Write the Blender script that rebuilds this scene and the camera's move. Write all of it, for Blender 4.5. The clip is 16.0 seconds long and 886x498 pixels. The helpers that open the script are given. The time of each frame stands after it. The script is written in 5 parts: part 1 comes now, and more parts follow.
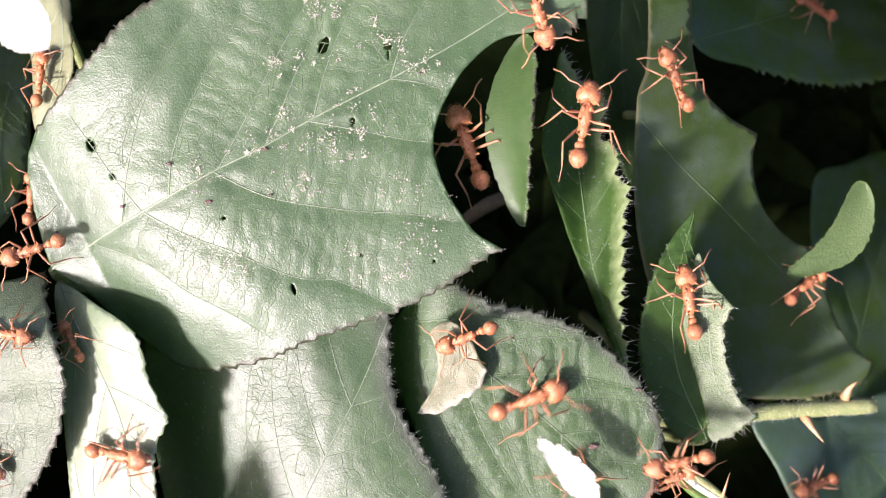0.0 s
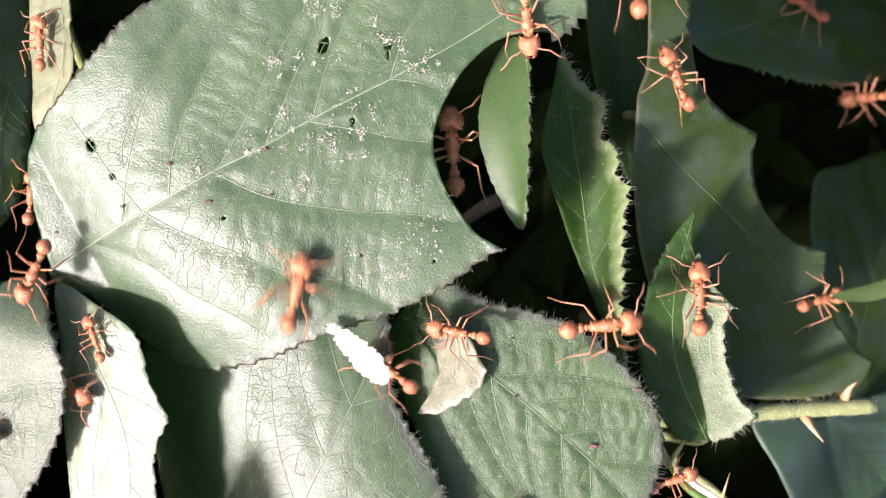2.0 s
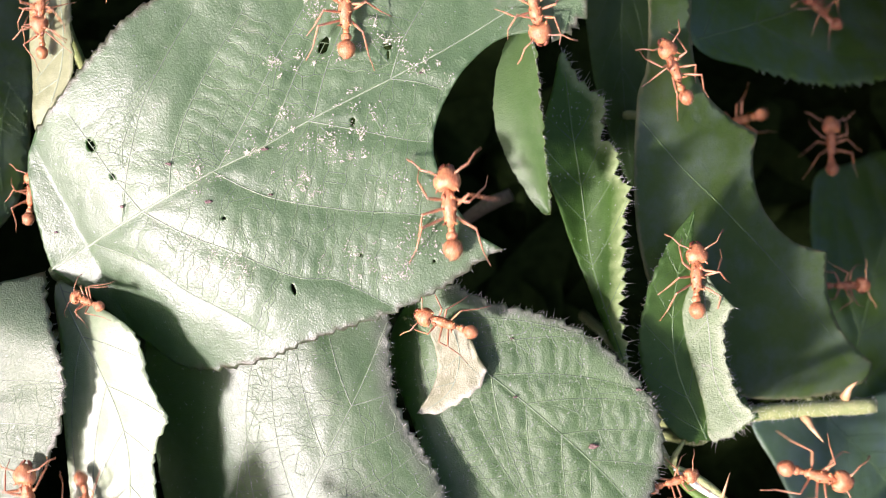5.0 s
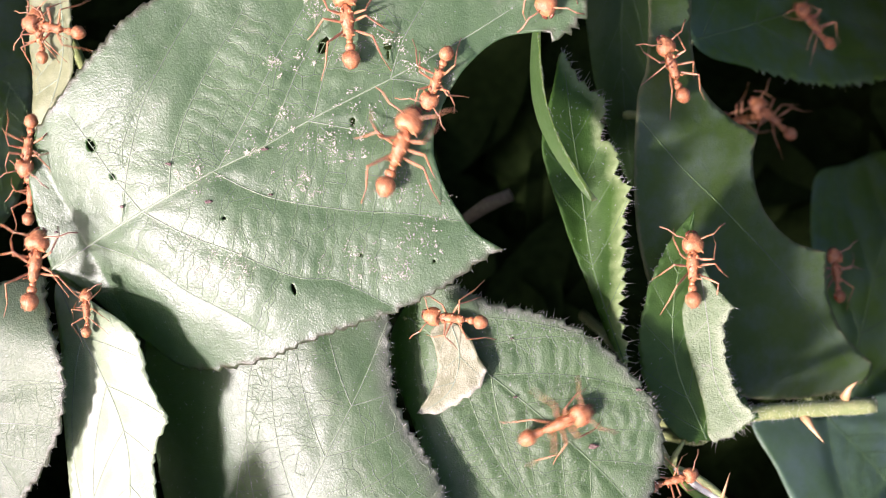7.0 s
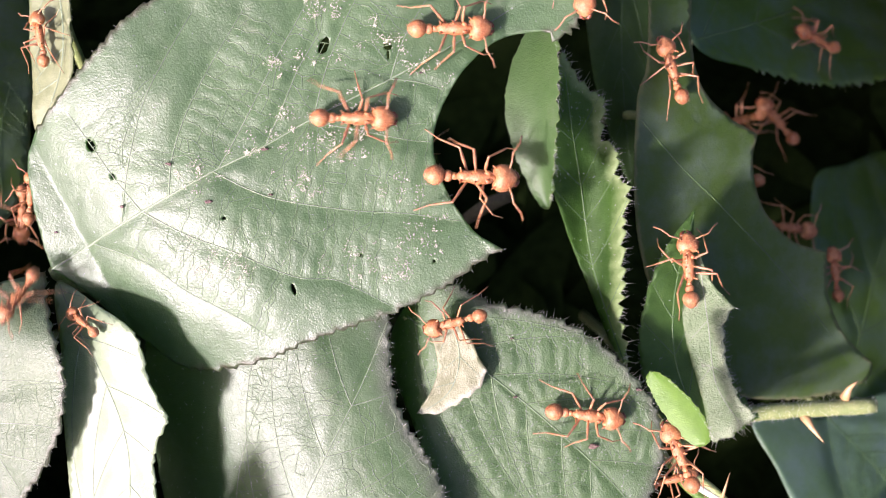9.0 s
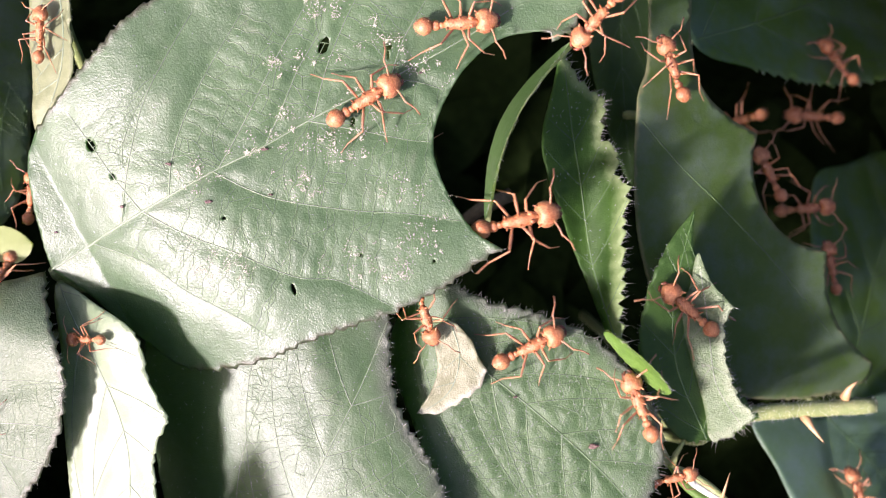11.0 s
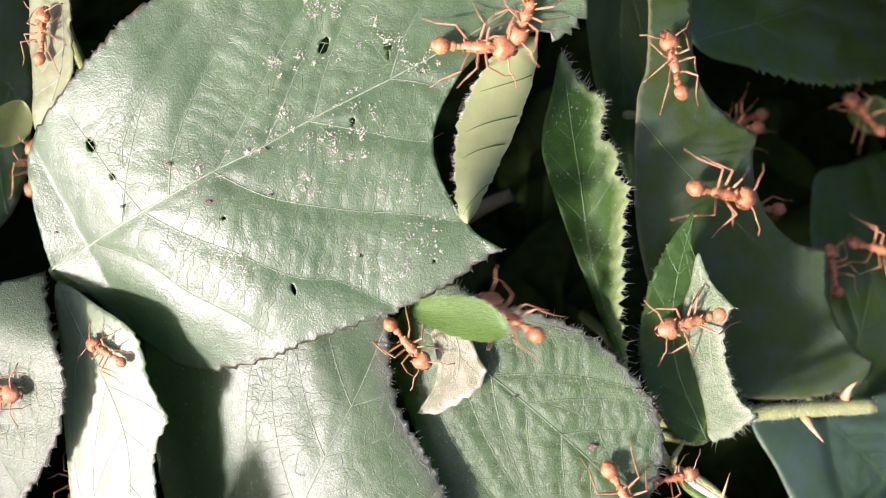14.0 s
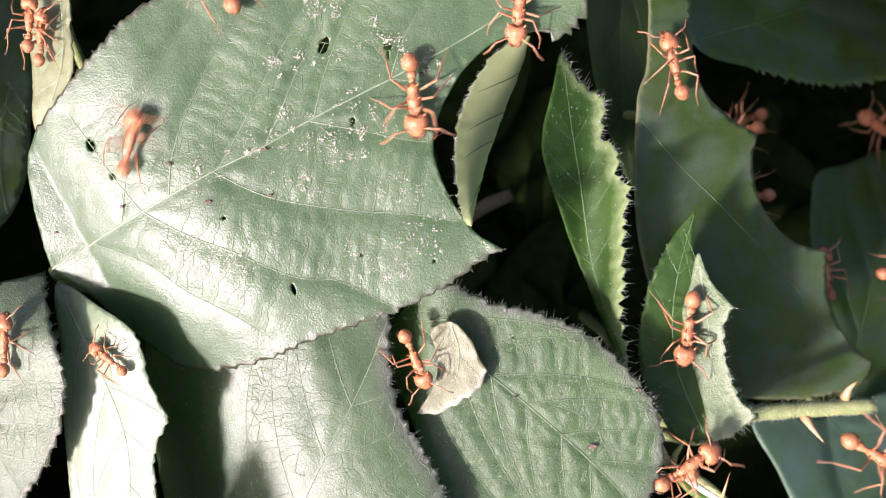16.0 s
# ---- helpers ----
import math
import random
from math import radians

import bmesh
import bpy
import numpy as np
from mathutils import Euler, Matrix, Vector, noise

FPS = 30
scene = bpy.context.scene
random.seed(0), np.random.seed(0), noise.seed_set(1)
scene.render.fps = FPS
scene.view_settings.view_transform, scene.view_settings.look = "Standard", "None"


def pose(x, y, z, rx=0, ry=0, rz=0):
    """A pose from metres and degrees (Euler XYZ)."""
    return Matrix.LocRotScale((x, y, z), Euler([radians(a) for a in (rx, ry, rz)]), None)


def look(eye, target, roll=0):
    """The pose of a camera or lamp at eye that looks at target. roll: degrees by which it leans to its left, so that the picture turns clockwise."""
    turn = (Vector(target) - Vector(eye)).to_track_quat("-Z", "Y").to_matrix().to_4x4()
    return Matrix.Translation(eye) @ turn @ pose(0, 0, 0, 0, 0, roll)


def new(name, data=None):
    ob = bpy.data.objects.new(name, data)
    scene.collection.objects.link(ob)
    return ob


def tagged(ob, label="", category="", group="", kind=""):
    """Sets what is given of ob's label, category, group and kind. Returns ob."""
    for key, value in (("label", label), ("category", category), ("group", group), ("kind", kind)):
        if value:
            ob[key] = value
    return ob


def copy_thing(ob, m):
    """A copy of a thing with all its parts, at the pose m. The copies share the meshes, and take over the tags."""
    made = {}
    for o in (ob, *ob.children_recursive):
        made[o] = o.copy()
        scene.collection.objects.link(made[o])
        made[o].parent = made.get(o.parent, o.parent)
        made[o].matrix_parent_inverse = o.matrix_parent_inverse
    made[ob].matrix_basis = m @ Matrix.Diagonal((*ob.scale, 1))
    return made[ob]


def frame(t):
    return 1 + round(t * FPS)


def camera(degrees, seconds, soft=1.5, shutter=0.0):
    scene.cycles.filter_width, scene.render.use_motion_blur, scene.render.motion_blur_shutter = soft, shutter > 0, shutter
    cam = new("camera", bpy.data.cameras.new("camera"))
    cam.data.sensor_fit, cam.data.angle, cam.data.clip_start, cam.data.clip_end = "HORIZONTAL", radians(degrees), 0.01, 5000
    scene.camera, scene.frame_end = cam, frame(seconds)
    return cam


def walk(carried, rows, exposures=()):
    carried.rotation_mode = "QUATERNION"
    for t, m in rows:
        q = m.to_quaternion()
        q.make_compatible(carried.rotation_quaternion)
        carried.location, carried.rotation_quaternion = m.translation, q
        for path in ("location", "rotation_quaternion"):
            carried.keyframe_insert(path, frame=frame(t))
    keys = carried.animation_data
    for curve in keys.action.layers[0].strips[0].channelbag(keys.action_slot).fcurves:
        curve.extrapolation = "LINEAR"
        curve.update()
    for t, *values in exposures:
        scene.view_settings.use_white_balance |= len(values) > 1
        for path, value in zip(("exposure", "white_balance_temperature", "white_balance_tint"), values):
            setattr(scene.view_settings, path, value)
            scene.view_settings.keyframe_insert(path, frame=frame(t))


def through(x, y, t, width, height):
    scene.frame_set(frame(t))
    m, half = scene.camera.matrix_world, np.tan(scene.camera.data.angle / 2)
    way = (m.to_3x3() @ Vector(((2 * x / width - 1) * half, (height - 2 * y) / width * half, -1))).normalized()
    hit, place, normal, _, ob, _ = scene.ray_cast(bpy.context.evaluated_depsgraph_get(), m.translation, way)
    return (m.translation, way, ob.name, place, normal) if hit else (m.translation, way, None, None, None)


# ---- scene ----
cam = camera(40, 16.0, soft=1.15, shutter=0.9)
cam.data.dof.use_dof, cam.data.dof.focus_distance, cam.data.dof.aperture_fstop = True, 0.112, 34.0
walk(cam, [(0.0, pose(0, 0, 0.11)), (16.0, pose(0, 0, 0.11))],
     [(0.0, 1.2, 6500, 25), (2.2, 1.22, 6500, 25), (3.2, 1.37, 6500, 25), (4.3, 1.33, 6500, 25), (6.3, 1.23, 6500, 25), (16.0, 1.2, 6500, 25)])

# ---- light ----
SUN_FROM = Vector((-0.62, -0.43, 0.66)).normalized()
world = bpy.data.worlds.new("sky")
scene.world = world
world.use_nodes = True
sky = world.node_tree.nodes.new("ShaderNodeTexSky")
sky.sky_type, sky.sun_disc = "NISHITA", False
sky.air_density, sky.dust_density, sky.ozone_density = 0.7, 4.0, 0.2
sky.sun_elevation = math.asin(SUN_FROM.z)
sky.sun_rotation = math.atan2(SUN_FROM.x, SUN_FROM.y)
back = world.node_tree.nodes["Background"]
back.inputs[1].default_value = 0.13
world.node_tree.links.new(sky.outputs[0], back.inputs[0])
sun = new("sun", bpy.data.lights.new("sun", "SUN"))
sun.data.energy, sun.data.angle, sun.data.color = 5.0, radians(6.0), (1.0, 0.94, 0.92)
sun.matrix_world = look(SUN_FROM * 2, (0, 0, 0))

MM = 0.001


# ---- materials ----
def nodes_of(name):
    mat = bpy.data.materials.new(name)
    mat.use_nodes = True
    tree = mat.node_tree
    return mat, tree, tree.nodes["Principled BSDF"]


def add(tree, kind, links=(), **values):
    node = tree.nodes.new("ShaderNode" + kind)
    for key, value in values.items():
        if key == "operation":
            node.operation = value
        elif key == "feature":
            node.feature = value
        elif key == "attribute_name":
            node.attribute_name = value
        else:
            node.inputs[key].default_value = value
    for key, socket in links:
        tree.links.new(socket, node.inputs[key])
    return node


def ramp(tree, socket, a, b, low=0.0, high=1.0):
    node = tree.nodes.new("ShaderNodeMapRange")
    for i, v in enumerate((a, b, low, high)):
        node.inputs[1 + i].default_value = v
    tree.links.new(socket, node.inputs[0])
    return node.outputs[0]


def blend(tree, fac, one, two, how="MIX"):
    node = tree.nodes.new("ShaderNodeMix")
    node.data_type, node.blend_type = "RGBA", how
    for socket, value in ((node.inputs[0], fac), (node.inputs[6], one), (node.inputs[7], two)):
        if isinstance(value, (tuple, float, int)):
            socket.default_value = value if not isinstance(value, tuple) else (*value, 1)
        else:
            tree.links.new(value, socket)
    return node.outputs[2]


def leaf_material(name, dark, light, vein, rough=0.4, through=0.25, glow=(0.16, 0.34, 0.04), cells=1.0, relief=0.5, edge=None, blotch=None, coat=0.0, spots=0.0, sheen=0.29, edge_wide=1.3, bloom=None, gloss=0.55):
    """A leaf's skin: net of small veins, mottled green, fine grain, some light passing through."""
    mat, tree, skin = nodes_of(name)
    place = add(tree, "TexCoord").outputs["Object"]
    wob = add(tree, "TexNoise", [("Vector", place)], Scale=1500.0, Detail=2.0)
    warped = blend(tree, 0.0012, place, wob.outputs["Color"], "ADD")
    net = add(tree, "TexVoronoi", [("Vector", warped)], feature="DISTANCE_TO_EDGE", Scale=1050.0 * cells).outputs["Distance"]
    fine = add(tree, "TexVoronoi", [("Vector", place)], feature="DISTANCE_TO_EDGE", Scale=2600.0 * cells).outputs["Distance"]
    big = add(tree, "TexNoise", [("Vector", place)], Scale=130.0, Detail=4.0).outputs["Fac"]
    mid = add(tree, "TexNoise", [("Vector", place)], Scale=900.0, Detail=5.0, Roughness=0.65).outputs["Fac"]
    grain = add(tree, "TexNoise", [("Vector", place)], Scale=6500.0, Detail=3.0).outputs["Fac"]
    shade = add(tree, "Math", [(0, big), (1, mid)], operation="ADD").outputs[0]
    col = blend(tree, ramp(tree, shade, 0.75, 1.25), dark, light)
    line = ramp(tree, net, 0.012, 0.06, 1.0, 0.0)
    hazy = ramp(tree, mid, 0.36, 0.56)
    line_soft = add(tree, "Math", [(0, line), (1, hazy)], operation="MULTIPLY").outputs[0]
    line_half = add(tree, "Math", [(0, line_soft)], operation="MULTIPLY").outputs[0]
    line_half.node.inputs[1].default_value = 0.15
    col = blend(tree, line_half, col, vein)
    if spots:
        wear = add(tree, "TexNoise", [("Vector", place)], Scale=330.0, Detail=8.0, Roughness=0.75).outputs["Fac"]
        col = blend(tree, ramp(tree, wear, 0.58, 0.72, 0.0, spots * 5), col, (0.15, 0.16, 0.11))
        dusk = add(tree, "TexNoise", [("Vector", place)], Scale=75.0, Detail=3.0).outputs["Fac"]
        col = blend(tree, ramp(tree, dusk, 0.4, 0.65, 0.0, 0.35), col, dark)
    if bloom:
        wax = add(tree, "TexNoise", [("Vector", place)], Scale=190.0, Detail=9.0, Roughness=0.72).outputs["Fac"]
        col = blend(tree, ramp(tree, wax, 0.43, 0.64, 0.0, 0.9), col, bloom)
    if blotch:
        stain = add(tree, "TexNoise", [("Vector", place)], Scale=210.0, Detail=6.0, Roughness=0.7).outputs["Fac"]
        col = blend(tree, ramp(tree, stain, 0.6, 0.7, 0.0, 0.8), col, blotch)
    if edge:
        far = add(tree, "Attribute", attribute_name="rim").outputs["Fac"]
        wavy = add(tree, "Math", [(0, far), (1, mid)], operation="SUBTRACT").outputs[0]
        col = blend(tree, ramp(tree, wavy, -0.4, edge_wide, 0.9, 0.0), col, edge)
    tree.links.new(col, skin.inputs["Base Color"])
    tree.links.new(ramp(tree, mid, 0.3, 0.7, rough + 0.1, rough - 0.06), skin.inputs["Roughness"])
    skin.inputs["Specular IOR Level"].default_value = gloss
    skin.inputs["Coat Weight"].default_value = coat
    skin.inputs["Coat Roughness"].default_value = sheen
    faint = ramp(tree, grain, 0.3, 0.7, 0.0, 0.9)
    up1 = ramp(tree, net, 0.0, 0.3, 0.0, 0.3)
    up2 = ramp(tree, fine, 0.0, 0.3, 0.0, 0.22)
    tall = add(tree, "Math", [(0, up1), (1, up2)], operation="ADD").outputs[0]
    tall = add(tree, "Math", [(0, tall), (1, faint)], operation="ADD").outputs[0]
    bump = add(tree, "Bump", [("Height", tall)], Strength=relief, Distance=0.00009)
    tree.links.new(bump.outputs[0], skin.inputs["Normal"])
    pebble = ramp(tree, add(tree, "TexNoise", [("Vector", place)], Scale=2700.0, Detail=2.0, Roughness=0.6).outputs["Fac"], 0.3, 0.7, 0.0, 0.7)
    rough_top = add(tree, "Math", [(0, tall), (1, pebble)], operation="ADD").outputs[0]
    gloss_bump = add(tree, "Bump", [("Height", rough_top)], Strength=relief * 0.8, Distance=0.00009)
    tree.links.new(gloss_bump.outputs[0], skin.inputs["Coat Normal"])
    shine = add(tree, "BsdfTranslucent", [("Normal", bump.outputs[0])])
    shine.inputs["Color"].default_value = (*glow, 1)
    both = add(tree, "MixShader", [(1, skin.outputs[0]), (2, shine.outputs[0])], Fac=through)
    tree.links.new(both.outputs[0], tree.nodes["Material Output"].inputs[0])
    return mat


def plain(name, one, two, scale, rough=0.5, relief=0.4, depth=0.0001, sub=0.0, through=0.0, gloss=0.5):
    """Two mottled tones with a grain: stems, ants, petals, soil."""
    mat, tree, skin = nodes_of(name)
    place = add(tree, "TexCoord").outputs["Object"]
    a = add(tree, "TexNoise", [("Vector", place)], Scale=scale, Detail=4.0, Roughness=0.6).outputs["Fac"]
    b = add(tree, "TexNoise", [("Vector", place)], Scale=scale * 7, Detail=3.0).outputs["Fac"]
    both = add(tree, "Math", [(0, a), (1, b)], operation="ADD").outputs[0]
    col = blend(tree, ramp(tree, both, 0.75, 1.25), one, two)
    tree.links.new(col, skin.inputs["Base Color"])
    tree.links.new(ramp(tree, b, 0.3, 0.7, rough + 0.08, rough - 0.08), skin.inputs["Roughness"])
    skin.inputs["Specular IOR Level"].default_value = gloss
    bump = add(tree, "Bump", [("Height", both)], Strength=relief, Distance=depth)
    tree.links.new(bump.outputs[0], skin.inputs["Normal"])
    if sub:
        skin.inputs["Subsurface Weight"].default_value = sub
        skin.inputs["Subsurface Radius"].default_value = (0.0006, 0.0003, 0.0001)
        skin.inputs["Subsurface Scale"].default_value = 1.0
    if through:
        shine = add(tree, "BsdfTranslucent", [("Color", col), ("Normal", bump.outputs[0])])
        mixed = add(tree, "MixShader", [(1, skin.outputs[0]), (2, shine.outputs[0])], Fac=through)
        tree.links.new(mixed.outputs[0], tree.nodes["Material Output"].inputs[0])
    return mat


LEAF = leaf_material("bramble_green", (0.043, 0.09, 0.035), (0.083, 0.144, 0.064), (0.19, 0.26, 0.16), rough=0.42, through=0.4, glow=(0.22, 0.45, 0.07), coat=0.46, relief=0.27, spots=0.14, sheen=0.27, edge=(0.055, 0.045, 0.032), edge_wide=0.1)
LEAF_MID = leaf_material("dusky_edged_green", (0.036, 0.078, 0.028), (0.07, 0.125, 0.05), (0.16, 0.22, 0.14), rough=0.42, through=0.4, glow=(0.2, 0.42, 0.06), coat=0.36, relief=0.24, spots=0.14, sheen=0.34, edge=(0.05, 0.05, 0.044), edge_wide=1.5)
LEAF_YOUNG = leaf_material("young_bramble_green", (0.028, 0.066, 0.015), (0.055, 0.115, 0.028), (0.10, 0.17, 0.05), rough=0.42, through=0.36, glow=(0.2, 0.4, 0.045), coat=0.12, relief=0.3, gloss=0.2)
# Dark base holds the shade; pale edge is down plus the lit margin.
LEAF_HAIRY = leaf_material("lit_downy_edged_green", (0.018, 0.048, 0.008), (0.04, 0.092, 0.016), (0.1, 0.17, 0.05), rough=0.45, through=0.36, glow=(0.2, 0.42, 0.035), relief=0.35, edge=(0.22, 0.28, 0.13), edge_wide=0.55, gloss=0.2)
# Very dark green: the folded leaf's shade is in the base colour.
LEAF_FOLD = leaf_material("shaded_fold_green", (0.016, 0.036, 0.009), (0.03, 0.06, 0.016), (0.07, 0.11, 0.04), rough=0.6, through=0.3, relief=0.3, bloom=(0.035, 0.06, 0.03), gloss=0.2)
# Paler copy of the leaf green: sun glare is put into the colour.
LEAF_SUN = leaf_material("sunlit_pale_green", (0.17, 0.23, 0.13), (0.27, 0.32, 0.21), (0.36, 0.4, 0.29), rough=0.42, through=0.25, glow=(0.4, 0.55, 0.12), coat=0.9, relief=0.2, sheen=0.36)
LEAF_GREY = leaf_material("grey_green", (0.062, 0.098, 0.05), (0.118, 0.156, 0.092), (0.22, 0.27, 0.18), rough=0.42, through=0.3, coat=0.6, relief=0.5, spots=0.1, sheen=0.3, edge=(0.05, 0.045, 0.03), edge_wide=0.1)
LEAF_PURPLE = leaf_material("purple_edged_green", (0.036, 0.078, 0.027), (0.07, 0.125, 0.046), (0.2, 0.25, 0.15), rough=0.45, through=0.35, glow=(0.22, 0.42, 0.08), edge=(0.04, 0.04, 0.034), relief=0.4, coat=0.12, spots=0.06, edge_wide=0.6)
LEAF_DARK = leaf_material("deep_green", (0.044, 0.082, 0.018), (0.074, 0.122, 0.03), (0.08, 0.13, 0.05), rough=0.5, through=0.4, glow=(0.22, 0.45, 0.06), relief=0.25, spots=0.1, bloom=(0.1, 0.14, 0.1), gloss=0.2, edge=(0.17, 0.16, 0.09), edge_wide=-0.15)
LEAF_DIM = leaf_material("dim_green", (0.058, 0.118, 0.024), (0.095, 0.165, 0.042), (0.12, 0.2, 0.06), rough=0.5, through=0.4, glow=(0.25, 0.48, 0.06), relief=0.3, bloom=(0.11, 0.175, 0.13), gloss=0.2)
# Bluish base and bloom stand in for the sky's reflection.
LEAF_BLUE = leaf_material("sky_sheen_green", (0.05, 0.105, 0.045), (0.085, 0.155, 0.075), (0.12, 0.2, 0.11), rough=0.4, through=0.35, glow=(0.22, 0.45, 0.08), relief=0.3, coat=0.5, sheen=0.35, bloom=(0.1, 0.16, 0.14))
LEAF_OLIVE = leaf_material("olive_pale", (0.15, 0.17, 0.085), (0.25, 0.265, 0.15), (0.3, 0.32, 0.2), rough=0.45, through=0.25, glow=(0.35, 0.42, 0.12), coat=0.15, relief=0.25)
# Leaf colour near black: the deep shade is put into it.
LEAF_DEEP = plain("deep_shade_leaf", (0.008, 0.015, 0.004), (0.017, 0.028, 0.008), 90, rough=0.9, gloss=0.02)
LEAF_PALE = leaf_material("pale_underside", (0.26, 0.31, 0.13), (0.36, 0.40, 0.19), (0.20, 0.23, 0.08), rough=0.6, through=0.4, glow=(0.5, 0.6, 0.16), relief=0.12)
LEAF_DRY = leaf_material("dried_blade", (0.15, 0.155, 0.08), (0.27, 0.275, 0.175), (0.32, 0.3, 0.22), rough=0.45, through=0.3, glow=(0.4, 0.35, 0.15), coat=0.1, relief=0.4, blotch=(0.13, 0.10, 0.045), edge=(0.4, 0.39, 0.31), edge_wide=0.2)
# Paler green paints the sunlit strip; blotches are the torn edge's own.
LEAF_TORN = leaf_material("sunlit_torn_blade", (0.065, 0.115, 0.035), (0.15, 0.2, 0.1), (0.24, 0.3, 0.17), rough=0.45, through=0.25, blotch=(0.34, 0.29, 0.29), relief=0.7, coat=0.5, edge=(0.22, 0.26, 0.16), edge_wide=0.5)
LEAF_PIECE = leaf_material("cut_piece_green", (0.042, 0.085, 0.026), (0.078, 0.128, 0.05), (0.15, 0.21, 0.1), rough=0.45, through=0.4, glow=(0.24, 0.45, 0.07), relief=0.3, spots=0.12)
LEAF_STRIP = leaf_material("thin_green_strip", (0.06, 0.11, 0.035), (0.11, 0.17, 0.06), (0.25, 0.34, 0.14), rough=0.5, through=0.4, glow=(0.25, 0.42, 0.08))
LEAF_BRIGHT = leaf_material("fresh_green", (0.065, 0.135, 0.02), (0.115, 0.205, 0.036), (0.24, 0.34, 0.1), rough=0.45, through=0.3, glow=(0.3, 0.5, 0.06), relief=0.4)
VEIN = plain("vein", (0.14, 0.185, 0.11), (0.24, 0.285, 0.19), 900, rough=0.45)
VEIN_GREEN = plain("green_vein", (0.05, 0.11, 0.028), (0.085, 0.155, 0.045), 900, rough=0.45)
NET = plain("fine_net", (0.075, 0.125, 0.055), (0.125, 0.18, 0.09), 900, rough=0.5)
VEIN_SOFT = plain("soft_vein", (0.12, 0.17, 0.095), (0.21, 0.26, 0.165), 900, rough=0.45)
VEIN_DARK = plain("dark_vein", (0.07, 0.13, 0.04), (0.10, 0.165, 0.055), 900)
STEM = plain("cane", (0.13, 0.17, 0.055), (0.24, 0.26, 0.11), 700, rough=0.6, relief=0.8)
THORN = plain("thorn", (0.30, 0.17, 0.08), (0.42, 0.27, 0.14), 800, rough=0.4)
HAIR = plain("hair", (0.68, 0.68, 0.6), (0.85, 0.85, 0.78), 1500, rough=0.4, relief=0.0, through=0.6)
ANT = plain("ant_shell", (0.23, 0.07, 0.026), (0.53, 0.225, 0.1), 1000, rough=0.44, relief=0.8, depth=0.00008, sub=0.2)
ANT_LEG = plain("ant_leg", (0.26, 0.11, 0.055), (0.46, 0.23, 0.13), 1500, rough=0.38, relief=0.4, sub=0.25)
JAW = plain("ant_jaw", (0.09, 0.025, 0.012), (0.2, 0.05, 0.02), 1500, rough=0.3)
PETAL = plain("petal", (0.78, 0.76, 0.68), (0.86, 0.85, 0.79), 900, rough=0.55, through=0.3)
SCAR = plain("scar", (0.06, 0.035, 0.03), (0.14, 0.085, 0.07), 2200, rough=0.7)
SPECK = plain("speck", (0.42, 0.41, 0.3), (0.62, 0.6, 0.47), 2500, rough=0.7)
# Soil kept near black to hold the shade under the leaves.
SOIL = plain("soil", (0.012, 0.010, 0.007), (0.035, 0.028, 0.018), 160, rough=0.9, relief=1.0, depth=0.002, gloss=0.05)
TWIG = plain("twig", (0.08, 0.055, 0.035), (0.18, 0.13, 0.085), 500, rough=0.8, relief=0.8)

# ---- shapes of the leaves, in millimetres ----
# surfaces begin
# height z at the middle m, slope g to the east and north, bends (place, direction, strength)
SURF = {
    "main": dict(m=(-14, 7), z=0.0, g=(0.05, 0.09), bends=[((-20, 4), (-0.9, -0.45), 0.017), ((-10, -3), (-0.35, -0.94), 0.014), ((-7, -1), (0.92, -0.38), -0.008)]),
    "mid": dict(m=(-9, -17), z=-4.5, g=(0.02, 0.03), bends=[((-8, -16), (-0.9, -0.4), 0.02)], reach=24),
    "patch": dict(m=(9, -12), z=-5.8, g=(0.06, 0.10), bends=[((0, -14), (-1, 0.1), 0.12), ((2, -5), (0.1, 1), 0.05)]),
    "flap": dict(m=(1, -9), z=-4.2, g=(0.12, 0.2), bends=[]),
    "white": dict(m=(-29, -15), z=-2.5, g=(0.45, 0.14), bends=[((-33, -10), (-0.5, 0.87), 0.055)]),
    "far_left": dict(m=(-38, -14), z=-2.6, g=(0.37, 0.14), bends=[((-40, -9), (0.2, 1), 0.1)]),
    "strip": dict(m=(-36, 18), z=-7.0, g=(0.5, 0.0), bends=[]),
    "shade_left": dict(m=(-40, 10), z=-32.0, g=(-0.6, -0.4), bends=[]),
    "hairy": dict(m=(14.3, 5), z=-10.4, g=(-0.6, 0.1), bends=[((13.0, 5), (1, -0.05), -0.25)]),
    "east": dict(m=(24, 4), z=-14.5, g=(-0.42, 0.03), bends=[((30, -11), (0.2, -1), 0.05)]),
    "fold": dict(m=(17, 20), z=-21.0, g=(-0.4, 0.1), bends=[((18.0, 20), (-1, 0.05), 0.2)]),
    "point": dict(m=(22, -8), z=-10.3, g=(-0.12, 0.05), bends=[]),
    "torn": dict(m=(25, -11), z=-10.5, g=(0.45, 0.1), bends=[]),
    "low_right": dict(m=(33, -19), z=-27.0, g=(-0.42, -0.3), bends=[]),
    "high_right": dict(m=(32, 20), z=-27.0, g=(-0.66, -0.42), bends=[]),
    "far_right": dict(m=(38, -2), z=-34.0, g=(-0.6, -0.35), bends=[]),
}


def surface(name, x, y):
    s = SURF[name]
    z = s["z"] + s["g"][0] * (x - s["m"][0]) + s["g"][1] * (y - s["m"][1])
    for (px, py), (dx, dy), k in s["bends"]:
        d = (x - px) * dx + (y - py) * dy
        if d > 0:
            z -= k * min(d, s.get("reach", 14)) ** 2
    return z
# surfaces end


